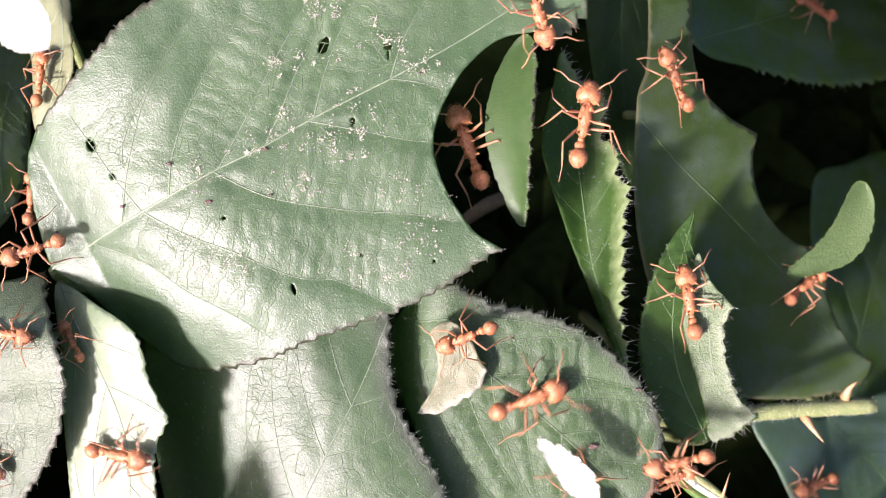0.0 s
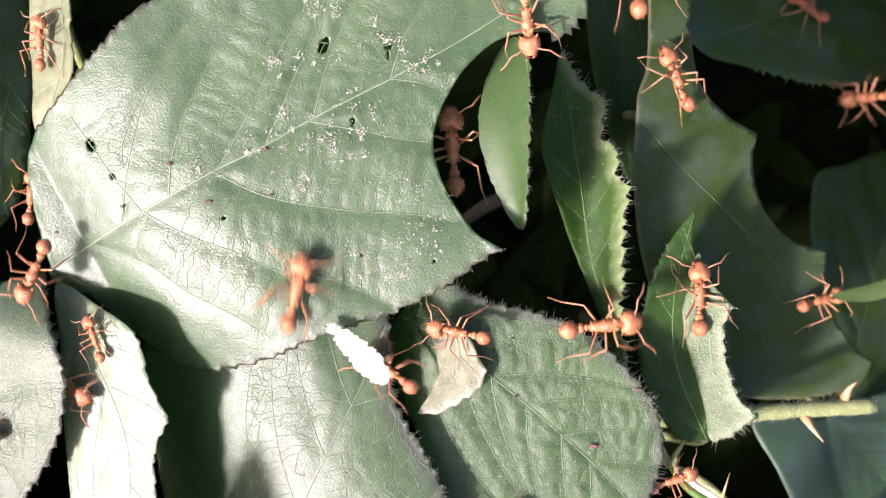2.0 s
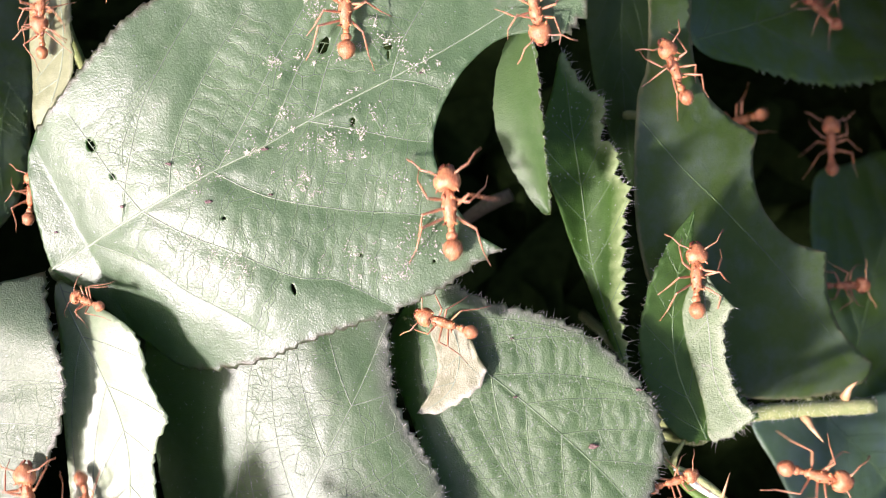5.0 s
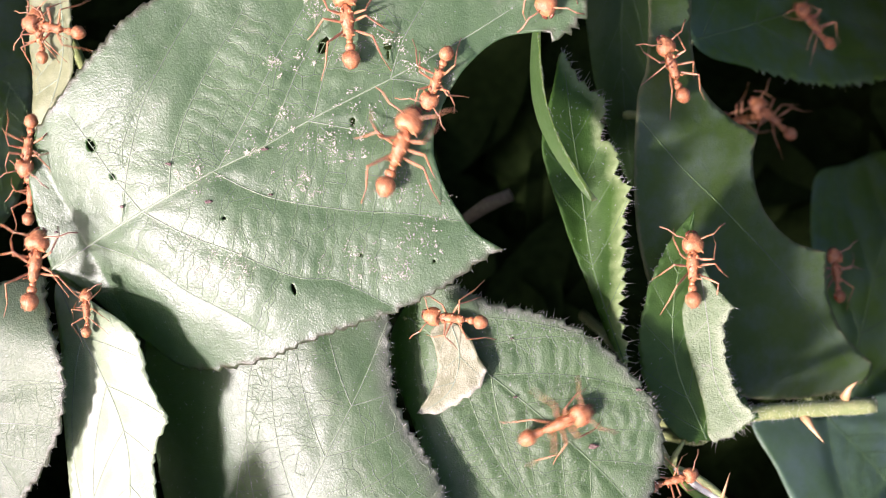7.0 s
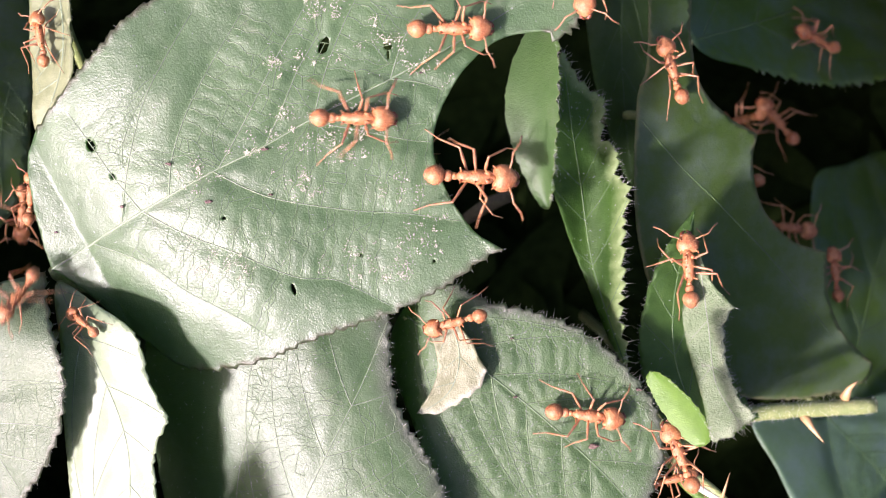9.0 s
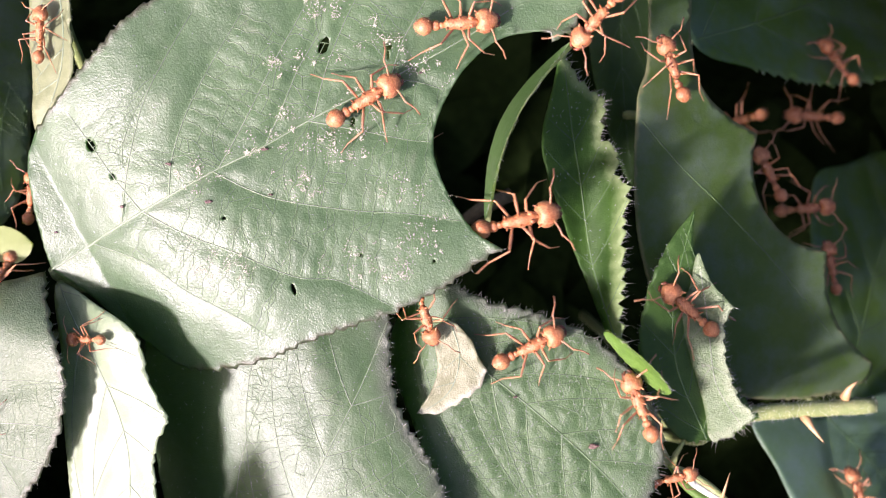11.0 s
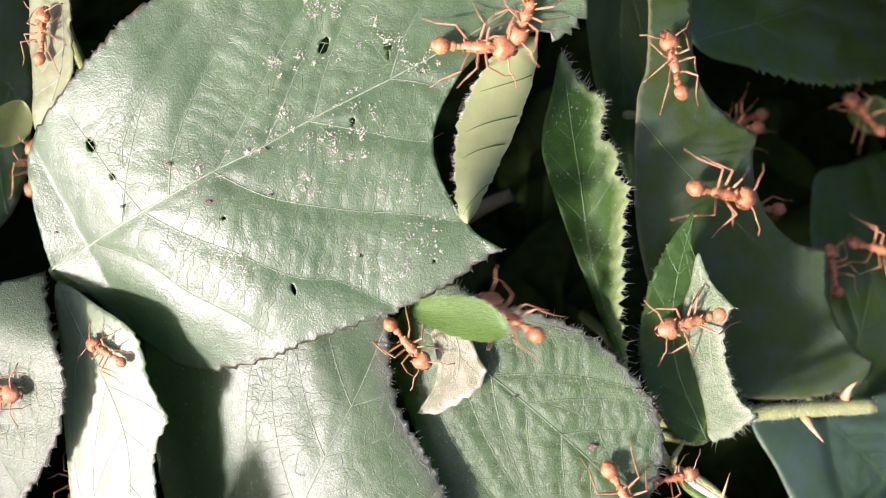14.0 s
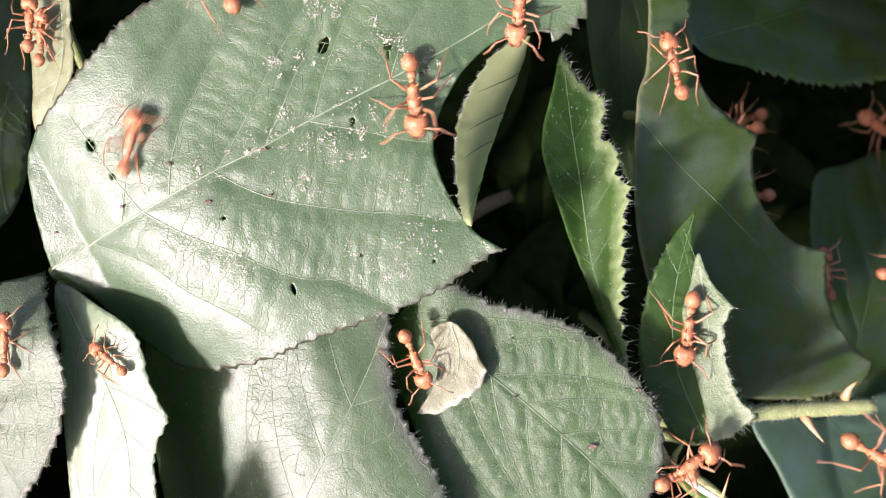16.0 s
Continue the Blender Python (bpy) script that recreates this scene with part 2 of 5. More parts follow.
def inside_all(poly, pts):
    pts = np.asarray(pts, dtype=float)
    hit = np.zeros(len(pts), dtype=bool)
    for i in range(len(poly)):
        (ax, ay), (bx, by) = poly[i - 1], poly[i]
        if ay != by:
            hit ^= ((ay > pts[:, 1]) != (by > pts[:, 1])) & (pts[:, 0] < (bx - ax) * (pts[:, 1] - ay) / (by - ay) + ax)
    return hit


def inside(poly, x, y):
    hit, n = False, len(poly)
    for i in range(n):
        (ax, ay), (bx, by) = poly[i - 1], poly[i]
        if (ay > y) != (by > y) and x < (bx - ax) * (y - ay) / (by - ay) + ax:
            hit = not hit
    return hit


def spline(pts, step=0.5, closed=False, corners=()):
    """Points every step mm along a smooth line through pts; at corners it is sharp."""
    n, out = len(pts), []
    ids = []
    for i in range(n if closed else n - 1):
        p1, p2 = np.array(pts[i]), np.array(pts[(i + 1) % n])
        p0 = np.array(pts[i - 1]) if (closed or i > 0) else p1
        p3 = np.array(pts[(i + 2) % n]) if (closed or i < n - 2) else p2
        if i in corners:
            p0 = p1
        if (i + 1) % n in corners:
            p3 = p2
        t1, t2 = (p2 - p0) / 2, (p3 - p1) / 2
        k = max(1, int(np.linalg.norm(p2 - p1) / step))
        for j in range(k):
            t = j / k
            out.append(p1 * (2 * t**3 - 3 * t**2 + 1) + t1 * (t**3 - 2 * t**2 + t) + p2 * (3 * t**2 - 2 * t**3) + t2 * (t**3 - t**2))
            ids.append(i)
    if not closed:
        out.append(np.array(pts[-1], dtype=float))
        ids.append(n - 2)
    return out, ids


def part(name, data, material, parent, label=""):
    """data: (verts in mm, faces) or a mesh. Links ONE mesh object under parent."""
    if isinstance(data, tuple):
        me = bpy.data.meshes.new(name)
        me.from_pydata([tuple(float(c) * MM for c in v) for v in data[0]], [], data[1])
        me.polygons.foreach_set("use_smooth", [True] * len(me.polygons))
        me.materials.append(material)
    else:
        me = data
    ob = new(name, me)
    ob.parent = parent
    return tagged(ob, label)


def tube(path, radii, sides=6):
    """A tapered tube along points."""
    path = [Vector(p) for p in path]
    verts, faces = [], []
    for i, p in enumerate(path):
        way = (path[min(i + 1, len(path) - 1)] - path[max(i - 1, 0)]).normalized()
        a = way.orthogonal().normalized() if i == 0 else (last - way * last.dot(way)).normalized()
        last = a
        b = way.cross(a)
        for k in range(sides):
            w = 2 * math.pi * k / sides
            verts.append(p + (a * math.cos(w) + b * math.sin(w)) * radii[i])
    for i in range(len(path) - 1):
        for k in range(sides):
            k2 = (k + 1) % sides
            faces.append((i * sides + k, i * sides + k2, (i + 1) * sides + k2, (i + 1) * sides + k))
    faces.append(tuple(range(sides))[::-1])
    faces.append(tuple((len(path) - 1) * sides + k for k in range(sides)))
    return verts, faces


def joined(*pieces):
    verts, faces = [], []
    for v, f in pieces:
        n = len(verts)
        verts += list(v)
        faces += [tuple(i + n for i in q) for q in f]
    return verts, faces


def hairs(roots, ways, lengths, width=0.02):
    """Thin three-sided spikes."""
    verts, faces = [], []
    for root, way, long in zip(roots, ways, lengths):
        root, way = Vector(root), Vector(way).normalized()
        a = way.orthogonal().normalized()
        b = way.cross(a)
        n = len(verts)
        for k in range(3):
            w = 2.1 * k
            verts.append(root + (a * math.cos(w) + b * math.sin(w)) * width)
        bend = Vector((random.uniform(-1, 1), random.uniform(-1, 1), random.uniform(-1, 1))) * long * 0.15
        verts.append(root + way * long + bend)
        faces += [(n, n + 1, n + 3), (n + 1, n + 2, n + 3), (n + 2, n, n + 3)]
    return verts, faces


def to_line(points, line):
    """Distance of points to a polyline, and the nearest place on it as a length along it."""
    best = np.full(len(points), 1e9)
    along = np.zeros(len(points))
    side = np.zeros(len(points))
    run = 0.0
    for a, b in zip(line[:-1], line[1:]):
        ab = b - a
        size = np.linalg.norm(ab)
        if size < 1e-6:
            continue
        t = np.clip(((points - a) @ ab) / size**2, 0, 1)
        d = points - (a + t[:, None] * ab)
        dist = np.hypot(d[:, 0], d[:, 1])
        near = dist < best
        best[near], along[near] = dist[near], (run + t * size)[near]
        side[near] = np.sign(ab[0] * d[:, 1] - ab[1] * d[:, 0])[near]
        run += size
    return best, along, side


def ribbon(line, name, w0, w1, tall, extra=None, lift=None):
    """A low rounded ridge along a line on a leaf."""
    verts, faces = [], []
    n = len(line)
    for i, p in enumerate(line):
        way = line[min(i + 1, n - 1)] - line[max(i - 1, 0)]
        way = way / (np.linalg.norm(way) + 1e-9)
        across = np.array((-way[1], way[0]))
        w = w0 + (w1 - w0) * i / (n - 1)
        for k, (o, h) in enumerate(((-1, -0.06), (-0.5, 0.75), (0, 1), (0.5, 0.75), (1, -0.06))):
            q = p + across * o * w
            z = surface(name, *q) + (extra(p) if extra else 0) + (lift[i] if lift is not None else 0)
            verts.append((q[0], q[1], z + h * tall * (w / w0) ** 0.5 + 0.05))
    for i in range(n - 1):
        for k in range(4):
            faces.append((i * 5 + k, i * 5 + k + 1, i * 5 + k + 6, i * 5 + k + 5))
    return verts, faces


def ladder(sides, mid, poly, rng):
    """The small veins that run like rungs from one side vein to the next, with a few branches between them."""
    flanks = {1: [], -1: []}
    for v in sides:
        if len(v) > 5:
            _, along, hand = to_line(v[3:6], mid)
            flanks[1 if hand.sum() > 0 else -1].append((along[0], v))
    rungs = []
    for group in flanks.values():
        group.sort(key=lambda g: g[0])
        for (_, a), (_, b) in zip(group[:-1], group[1:]):
            last, k = None, rng.uniform(1.5, 3)
            while k < len(a) - 1:
                p = a[int(k)]
                d = np.hypot(*(b - p).T)
                q = b[min(len(b) - 1, int(d.argmin()) + rng.choice((0, 0, 1)))]
                size = np.linalg.norm(q - p)
                if 0.8 < size < 9.5:
                    way = (q - p) / size
                    side = np.array((-way[1], way[0]))
                    n = max(4, int(size / 0.45))
                    bend, wave = rng.uniform(-0.45, 0.45), rng.uniform(0, 6)
                    line = np.array([p + (q - p) * t / n + side * (bend * math.sin(math.pi * t / n) + 0.2 * math.sin(wave + 1.3 * t) * math.sin(math.pi * t / n)) for t in range(n + 1)])
                    rungs.append(line)
                    if last is not None:
                        for _ in range(1 + int(size > 4)):
                            s, e = line[rng.randrange(1, n)], last[rng.randrange(1, len(last) - 1)]
                            if np.linalg.norm(s - e) < 2.2:
                                rungs.append(np.array([s + (e - s) * t / 3 for t in range(4)]))
                    last = line
                k += rng.uniform(2.0, 3.4)
    good = []
    for v in rungs:
        if inside_all(poly, v).all() and (to_line(v, mid)[0] > 1.0).mean() > 0.6:
            good.append(v)
    return good


def make_leaf(surf, label, material, rim, spine, corners=(), teeth=(), veins=None, pairs=6, lean=48, grid=0.55, holes=(), pillow=0.22,
              vein_mat=None, vein_width=0.1, fuzz=0.0, fringe=1.0, petiole=None, name="bramble_leaf", parent=None, thick=0.16, rung_width=0.036, quilt=0.05, net_mat=None, seed=1, bitten_rim=False):
    """A serrated compound-leaf blade with midrib, side veins, hairs and stalk. rim and spine in mm; teeth: (first, last, depth) over rim points."""
    rng = random.Random(seed)
    line, ids = spline(rim, 0.32, True, corners)
    n = len(line)
    area = sum(line[i - 1][0] * line[i][1] - line[i][0] * line[i - 1][1] for i in range(n))
    turn = 1 if area > 0 else -1
    # saw teeth that lean to the leaf's tip
    tip = np.array(spine[-1])
    edge, outward, toothed = [], [], []
    phase, gap = 0.0, 1.3
    for i in range(n):
        way = line[(i + 1) % n] - line[i - 1]
        way = way / (np.linalg.norm(way) + 1e-9)
        out = np.array((way[1], -way[0])) * turn
        depth = 0.0
        for a, b, d in teeth:
            if a <= ids[i] < b:
                depth = d
        phase += np.linalg.norm(line[i] - line[i - 1]) / gap
        if phase >= 1:
            phase, gap = 0.0, rng.uniform(0.6, 2.0)
        forward = 1 if np.dot(way, tip - line[i]) > 0 else -1
        saw = phase if forward > 0 else 1 - phase
        wear = rng.uniform(-0.03, 0.03)
        edge.append(line[i] + out * (depth * (saw - 0.45) * rng.uniform(0.8, 1.2) + wear))
        outward.append(out)
        toothed.append(depth)
    poly = [tuple(p) for p in edge]
    mid, _ = spline(spine, 0.6)
    mid = np.array(mid)
    # side veins: given, or grown in pairs that bow to the tip
    sides = []
    if veins is not None:
        sides = [np.array(spline(v, 0.5)[0]) for v in veins]
    else:
        for i in range(pairs):
            s = int((0.06 + 0.86 * i / pairs) * (len(mid) - 1))
            way = mid[min(s + 2, len(mid) - 1)] - mid[max(s - 1, 0)]
            base = math.atan2(way[1], way[0])
            for hand in (1, -1):
                p, a, pts = mid[s].copy(), base + hand * radians(lean + rng.uniform(-4, 4)), [mid[s].copy()]
                for _ in range(90):
                    p = p + 0.5 * np.array((math.cos(a), math.sin(a)))
                    a -= hand * radians(0.9)
                    if not inside(poly, *p):
                        break
                    pts.append(p.copy())
                if len(pts) > 4:
                    sides.append(np.array(pts))
    rungs = ladder(sides, mid, poly, rng) if rung_width else []
    pits = []
    for hx, hy, rx, ry, turned in holes:
        c, s = math.cos(radians(turned)), math.sin(radians(turned))
        ring = []
        for k in range(12):
            w = 2 * math.pi * k / 12
            u, v = rx * math.cos(w) * rng.uniform(0.75, 1.15), ry * math.sin(w) * rng.uniform(0.75, 1.15)
            ring.append((hx + u * c - v * s, hy + u * s + v * c))
        pits.append(ring)
    xs, ys = [p[0] for p in poly], [p[1] for p in poly]
    border = np.array(poly + [poly[0]])
    inner, row = [], 0
    y = min(ys)
    while y < max(ys):
        x = min(xs) + (grid / 2 if row % 2 else 0)
        while x < max(xs):
            inner.append((x + rng.uniform(-0.08, 0.08) * grid, y + rng.uniform(-0.08, 0.08) * grid))
            x += grid
        y += grid * 0.866
        row += 1
    far, _, _ = to_line(np.array(inner), border)
    good = (far > grid * 0.35) & inside_all(poly, inner)
    for r in pits:
        good &= ~inside_all(r, inner)
    inner = [p for p, g in zip(inner, good) if g]
    coords, edges = [], []
    for loop in [poly] + pits:
        n0, m = len(coords), len(loop)
        coords += loop
        edges += [(n0 + i, n0 + (i + 1) % m) for i in range(m)]
    coords += inner
    made = cdt([Vector(p) for p in coords], edges, [list(range(len(poly)))], 1, 1e-6)
    flat = np.array([(v.x, v.y) for v in made[0]])
    middles = np.array([flat[list(f)].mean(axis=0) for f in made[2]])
    good = inside_all(poly, middles)
    for r in pits:
        good &= ~inside_all(r, middles)
    tris = [tuple(f) for f, g in zip(made[2], good) if g]
    near = np.full(len(flat), 1e9)
    for v in sides + [mid]:
        near = np.minimum(near, to_line(flat, v)[0])
    rimdist, _, _ = to_line(flat, border)
    rise = pillow * (1 - np.exp(-((near / 1.1) ** 2)))
    if rungs:
        fine = near.copy()
        for v in rungs:
            fine = np.minimum(fine, to_line(flat, v)[0])
        rise = rise + quilt * (1 - np.exp(-((fine / 0.4) ** 2)))
    z = np.array([surface(surf, px, py) for px, py in flat]) + rise
    z += np.array([0.22 * noise.noise((px * 0.16 + seed, py * 0.16, 0.0)) + 0.035 * noise.noise((px * 0.7, py * 0.7, seed)) for px, py in flat])
    z += np.where(rimdist < 0.8, 0.04 * np.sin(flat[:, 0] * 3.1 + flat[:, 1] * 2.3) * (1 - rimdist / 0.8), 0)

    def extra(p):
        return 0.22 * noise.noise((p[0] * 0.16 + seed, p[1] * 0.16, 0.0)) + 0.035 * noise.noise((p[0] * 0.7, p[1] * 0.7, seed))

    if parent is None:
        leaf = new(name)
        tagged(leaf, label, "leaf")
    else:
        leaf = parent
    me = bpy.data.meshes.new("blade")
    me.from_pydata([(px * MM, py * MM, pz * MM) for (px, py), pz in zip(flat, z)], [], tris)
    me.polygons.foreach_set("use_smooth", [True] * len(me.polygons))
    me.materials.append(material)
    me.validate()
    rd = me.attributes.new("rim", "FLOAT", "POINT")
    grown = np.array([p for p, d in zip(poly, toothed) if d > 0 and not bitten_rim] or poly)
    margin = np.array([np.hypot(*(grown - p).T).min() for p in flat])
    rd.data.foreach_set("value", margin.astype(np.float32))
    bm = bmesh.new()
    bm.from_mesh(me)
    bmesh.ops.recalc_face_normals(bm, faces=bm.faces)
    if sum(f.normal.z for f in bm.faces) < 0:
        bmesh.ops.reverse_faces(bm, faces=bm.faces)
    bm.to_mesh(me)
    bm.free()
    blade = part("blade" if parent is None else name, me, material, leaf, "" if parent is None else label)
    solid = blade.modifiers.new("thickness", "SOLIDIFY")
    solid.thickness, solid.offset = thick * MM, -1
    vm = vein_mat or VEIN
    if vein_width:
        part("midrib", ribbon(mid, surf, vein_width * 1.5, vein_width * 0.7, vein_width * 0.7, extra), vm, leaf if parent is None else blade)
        for v in sides:
            part("side_vein", ribbon(v, surf, vein_width * 0.9, vein_width * 0.35, vein_width * 0.5, extra), vm, leaf if parent is None else blade)
    if rungs:
        pieces = []
        for v in rungs:
            gap = np.full(len(v), 1e9)
            for s in sides + [mid]:
                gap = np.minimum(gap, to_line(v, s)[0])
            lift = pillow * (1 - np.exp(-((gap / 1.1) ** 2)))
            pieces.append(ribbon(v, surf, rung_width, rung_width * 0.6, 0.016, extra, lift))
        tagged(part("vein_net", joined(*pieces), net_mat or vm, leaf if parent is None else blade), kind="stuff")
    # hairs along the margin and on the blade
    roots, ways, longs = [], [], []
    for i in range(n):
        if toothed[i] > 0 and fringe > 0:
            for _ in range(int(fringe * 0.7 + rng.random())):
                p = edge[i]
                h = surface(surf, *p) + extra(p)
                roots.append((p[0], p[1], h))
                ways.append((outward[i][0] + rng.uniform(-0.6, 0.6), outward[i][1] + rng.uniform(-0.6, 0.6), rng.uniform(0.2, 1.3)))
                longs.append(rng.uniform(0.2, 0.75) * min(1.6, max(0.6, fringe)))
    for px, py in inner:
        if rng.random() < fuzz:
            roots.append((px, py, surface(surf, px, py) + extra((px, py)) + pillow * 0.8))
            ways.append((rng.uniform(-0.7, 0.7), rng.uniform(-0.7, 0.7), rng.uniform(0.3, 1)))
            longs.append(rng.uniform(0.2, 0.5))
    if roots:
        tagged(part("leaf_hairs", hairs(roots, ways, longs), HAIR, leaf if parent is None else blade), kind="stuff")
    if petiole:
        base = np.array(spine[0])
        zb = surface(surf, *base) - 0.25
        (ex, ey, ez) = petiole
        pts, rad = [], []
        for k in range(13):
            t = k / 12
            pts.append((base[0] + (ex - base[0]) * t, base[1] + (ey - base[1]) * t, zb + (ez - zb) * t**1.6 + 0.3 * math.sin(4 * t)))
            rad.append(0.42 + 0.25 * t)
        part("petiole", tube(pts, rad, 8), STEM, leaf)
    return leaf


from mathutils.geometry import delaunay_2d_cdt as cdt

GROUND = -75.0

main_leaf = make_leaf(
    "main", "large dull-green bramble leaf, bitten edge, small holes and pale specks", LEAF,
    rim=[(-37.4, -2.0), (-38.6, 3.8), (-39.0, 8.3), (-37.9, 11.2), (-34.4, 15.0), (-31.1, 18.3), (-26.8, 22.0), (-18.3, 25.7), (-7.2, 28.6), (3.8, 27.4), (10.7, 24.9), (12.8, 22.0), (11.4, 19.1), (10.1, 18.5), (8.7, 19.2), (4.8, 18.5), (1.3, 15.2), (-0.8, 10.4), (-0.1, 6.1), (2.6, 1.8), (5.3, 0.0), (3.1, -1.2), (0.8, -3.0), (-4.3, -5.7), (-11.6, -8.2), (-17.5, -10.6), (-24.3, -11.4), (-29.6, -8.1), (-34.3, -4.0)],
    corners=(0, 3, 12, 14, 20, 23), teeth=((3, 9, 0.25), (11, 14, 0.7), (20, 26, 0.34)),
    spine=[(-37.4, -2.0), (-32.7, 0.7), (-27.7, 3.4), (-20.7, 7.1), (-16.5, 9.1), (-11.6, 11.8), (-4.7, 15.2), (0.8, 18.1), (5.8, 21.1)],
    veins=[
        [(-33.0, 0.5), (-27.5, -1.4), (-23.8, -3.9), (-19.0, -6.3), (-15.8, -8.3)], [(-27.6, 3.4), (-23.5, 1.3), (-19.3, -0.2), (-13.6, -2.5), (-9.5, -2.9), (-4.8, -5.1)],
        [(-20.8, 7.0), (-17.6, 5.4), (-14.5, 4.4), (-8.4, 3.5), (-3.3, 3.2), (1.6, 2.5)], [(-12.0, 11.5), (-7.3, 10.6), (-3.2, 9.8), (-1.0, 9.6)],
        [(-4.7, 15.2), (-2.2, 14.9), (0.1, 14.2)],
        [(-27.7, 3.4), (-30.1, 6.3), (-32.2, 9.3), (-34.5, 12.5)], [(-25.0, 4.7), (-24.6, 8.3), (-23.2, 12.3), (-20.8, 16.8), (-17.9, 21.3)],
        [(-20.4, 7.2), (-18.0, 11.3), (-15.4, 16.3), (-12.3, 21.7), (-10.8, 24.7)], [(-11.6, 11.8), (-10.6, 15.7), (-8.8, 20.2), (-6.7, 24.1)], [(-4.7, 15.2), (-3.5, 18.7), (-1.2, 22.6)],
        [(-29.8, 2.4), (-28.9, 7.3), (-27.3, 12.8), (-24.9, 17.4), (-22.5, 21.3)], [(-16.0, 9.4), (-14.2, 13.3), (-12.9, 16.3), (-11.1, 19.2)],
    ],
    holes=[(*(-10.7, 18.2), 0.75, 0.5, 70), (*(-4.9, 18.1), 0.4, 0.42, 0), (*(-4.9, 17.3), 0.13, 0.5, 0), (*(-8.1, 11.4), 0.26, 0.38, 0), (*(-32.4, 9.6), 0.42, 0.75, 25), (*(-30.4, 6.7), 0.22, 0.3, 25),
           (*(-19.9, 2.8), 0.2, 0.16, 0), (*(-13.6, -3.7), 0.2, 0.62, 15), (*(-0.8, -1.1), 0.15, 0.17, 0), (*(-7.4, -0.6), 0.2, 0.16, 0)],
    grid=0.28, vein_width=0.06, vein_mat=VEIN_SOFT, rung_width=0.036, quilt=0.045, pillow=0.13, net_mat=NET, fringe=0.6, fuzz=0.02, petiole=(-39, -8, GROUND))

mid_leaf = make_leaf(
    "mid", "dark green bramble leaf, half in shade, glossy and serrated", LEAF_MID,
    rim=[(-27.0, -5.6), (-19.0, -5.9), (-11.9, -5.2), (-5.0, -5.5), (-5.0, -10.6), (-4.2, -14.8), (-2.2, -18.5), (-0.6, -21.2), (0.9, -25.5), (-0.2, -30.3), (-7.8, -34.4), (-18.9, -36.1), (-25.6, -33.0), (-28.6, -26.0), (-29.4, -16.4), (-29.6, -10.0)],
    corners=(0, 3), teeth=((3, 10, 0.5),),
    spine=[(-20.2, -36.4), (-15.5, -28.4), (-10.9, -19.2), (-7.6, -12.7), (-5.2, -6.8)], pairs=5, seed=3, vein_width=0.05, vein_mat=VEIN_SOFT, net_mat=NET, rung_width=0.036, quilt=0.025, pillow=0.05, fringe=1.0, fuzz=0.06, petiole=(-16, -42, GROUND), grid=0.34)

patch_leaf = make_leaf(
    "patch", "dark green bramble leaf with purplish hairy margin", LEAF_PURPLE,
    rim=[(-5.2, -11.1), (-4.7, -7.2), (-2.7, -4.6), (0.9, -3.4), (4.3, -5.0), (8.9, -6.0), (13.7, -8.1), (17.5, -11.4), (20.1, -15.0), (20.9, -19.3), (19.2, -24.8), (13.9, -30.5), (4.2, -31.2), (-0.2, -25.1), (-2.7, -17.4)],
    corners=(2,), teeth=((3, 12, 0.45),),
    spine=[(-3.5, -6.5), (0.9, -9.6), (4.6, -12.1), (9.5, -16.1), (14.9, -21.0), (18.7, -25.1)], pairs=6, seed=4, vein_width=0.06, vein_mat=NET, fringe=1.5, fuzz=0.14, pillow=0.12, grid=0.28, net_mat=NET, rung_width=0.04, quilt=0.1, petiole=(-2, -30, GROUND))
make_leaf(
    "flap", "curled dry pale flap, torn and pointed", LEAF_DRY,
    rim=[(-1.1, -7.6), (0.8, -6.8), (2.5, -8.4), (3.3, -10.1), (4.2, -11.5), (3.2, -13.3), (2.0, -14.2), (-0.4, -15.6), (-2.5, -15.7), (-1.1, -13.4), (-0.5, -11.4), (-0.7, -9.5)],
    corners=(4, 8), spine=[(0.8, -7.2), (1.5, -9.5), (1.3, -11.9), (0.3, -13.9), (-1.9, -15.5)], pairs=3, seed=5, grid=0.3, vein_width=0.04, rung_width=0.02, teeth=((4, 8, 0.25),), fringe=0.4, parent=patch_leaf, name="dried_flap", thick=0.1)

sunlit_leaf = make_leaf(
    "white", "green leaf with toothed edge, sun glare painted pale", LEAF_SUN,
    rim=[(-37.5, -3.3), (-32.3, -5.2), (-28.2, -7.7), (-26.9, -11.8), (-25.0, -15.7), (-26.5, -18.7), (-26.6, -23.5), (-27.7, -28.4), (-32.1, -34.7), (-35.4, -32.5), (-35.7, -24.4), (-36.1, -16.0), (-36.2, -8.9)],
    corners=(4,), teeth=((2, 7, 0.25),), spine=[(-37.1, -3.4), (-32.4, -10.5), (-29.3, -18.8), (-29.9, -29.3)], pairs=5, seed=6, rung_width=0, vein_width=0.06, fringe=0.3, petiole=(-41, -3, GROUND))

far_left_leaf = make_leaf(
    "far_left", "sunlit grey-green leaf with toothed edge", LEAF_GREY,
    rim=[(-48.6, -4.2), (-44.2, -3.6), (-40.0, -2.7), (-37.9, -2.1), (-35.4, -8.2), (-34.5, -12.9), (-35.9, -18.2), (-39.4, -23.4), (-44.8, -28.3), (-51.2, -27.7)],
    corners=(3,), teeth=((3, 8, 0.4),), spine=[(-49.7, -14.0), (-44.1, -17.1), (-40.1, -22.3)], pairs=4, seed=7, net_mat=NET, rung_width=0.03, vein_width=0.06, vein_mat=VEIN_SOFT, fringe=0.8, petiole=(-50, -10, GROUND))

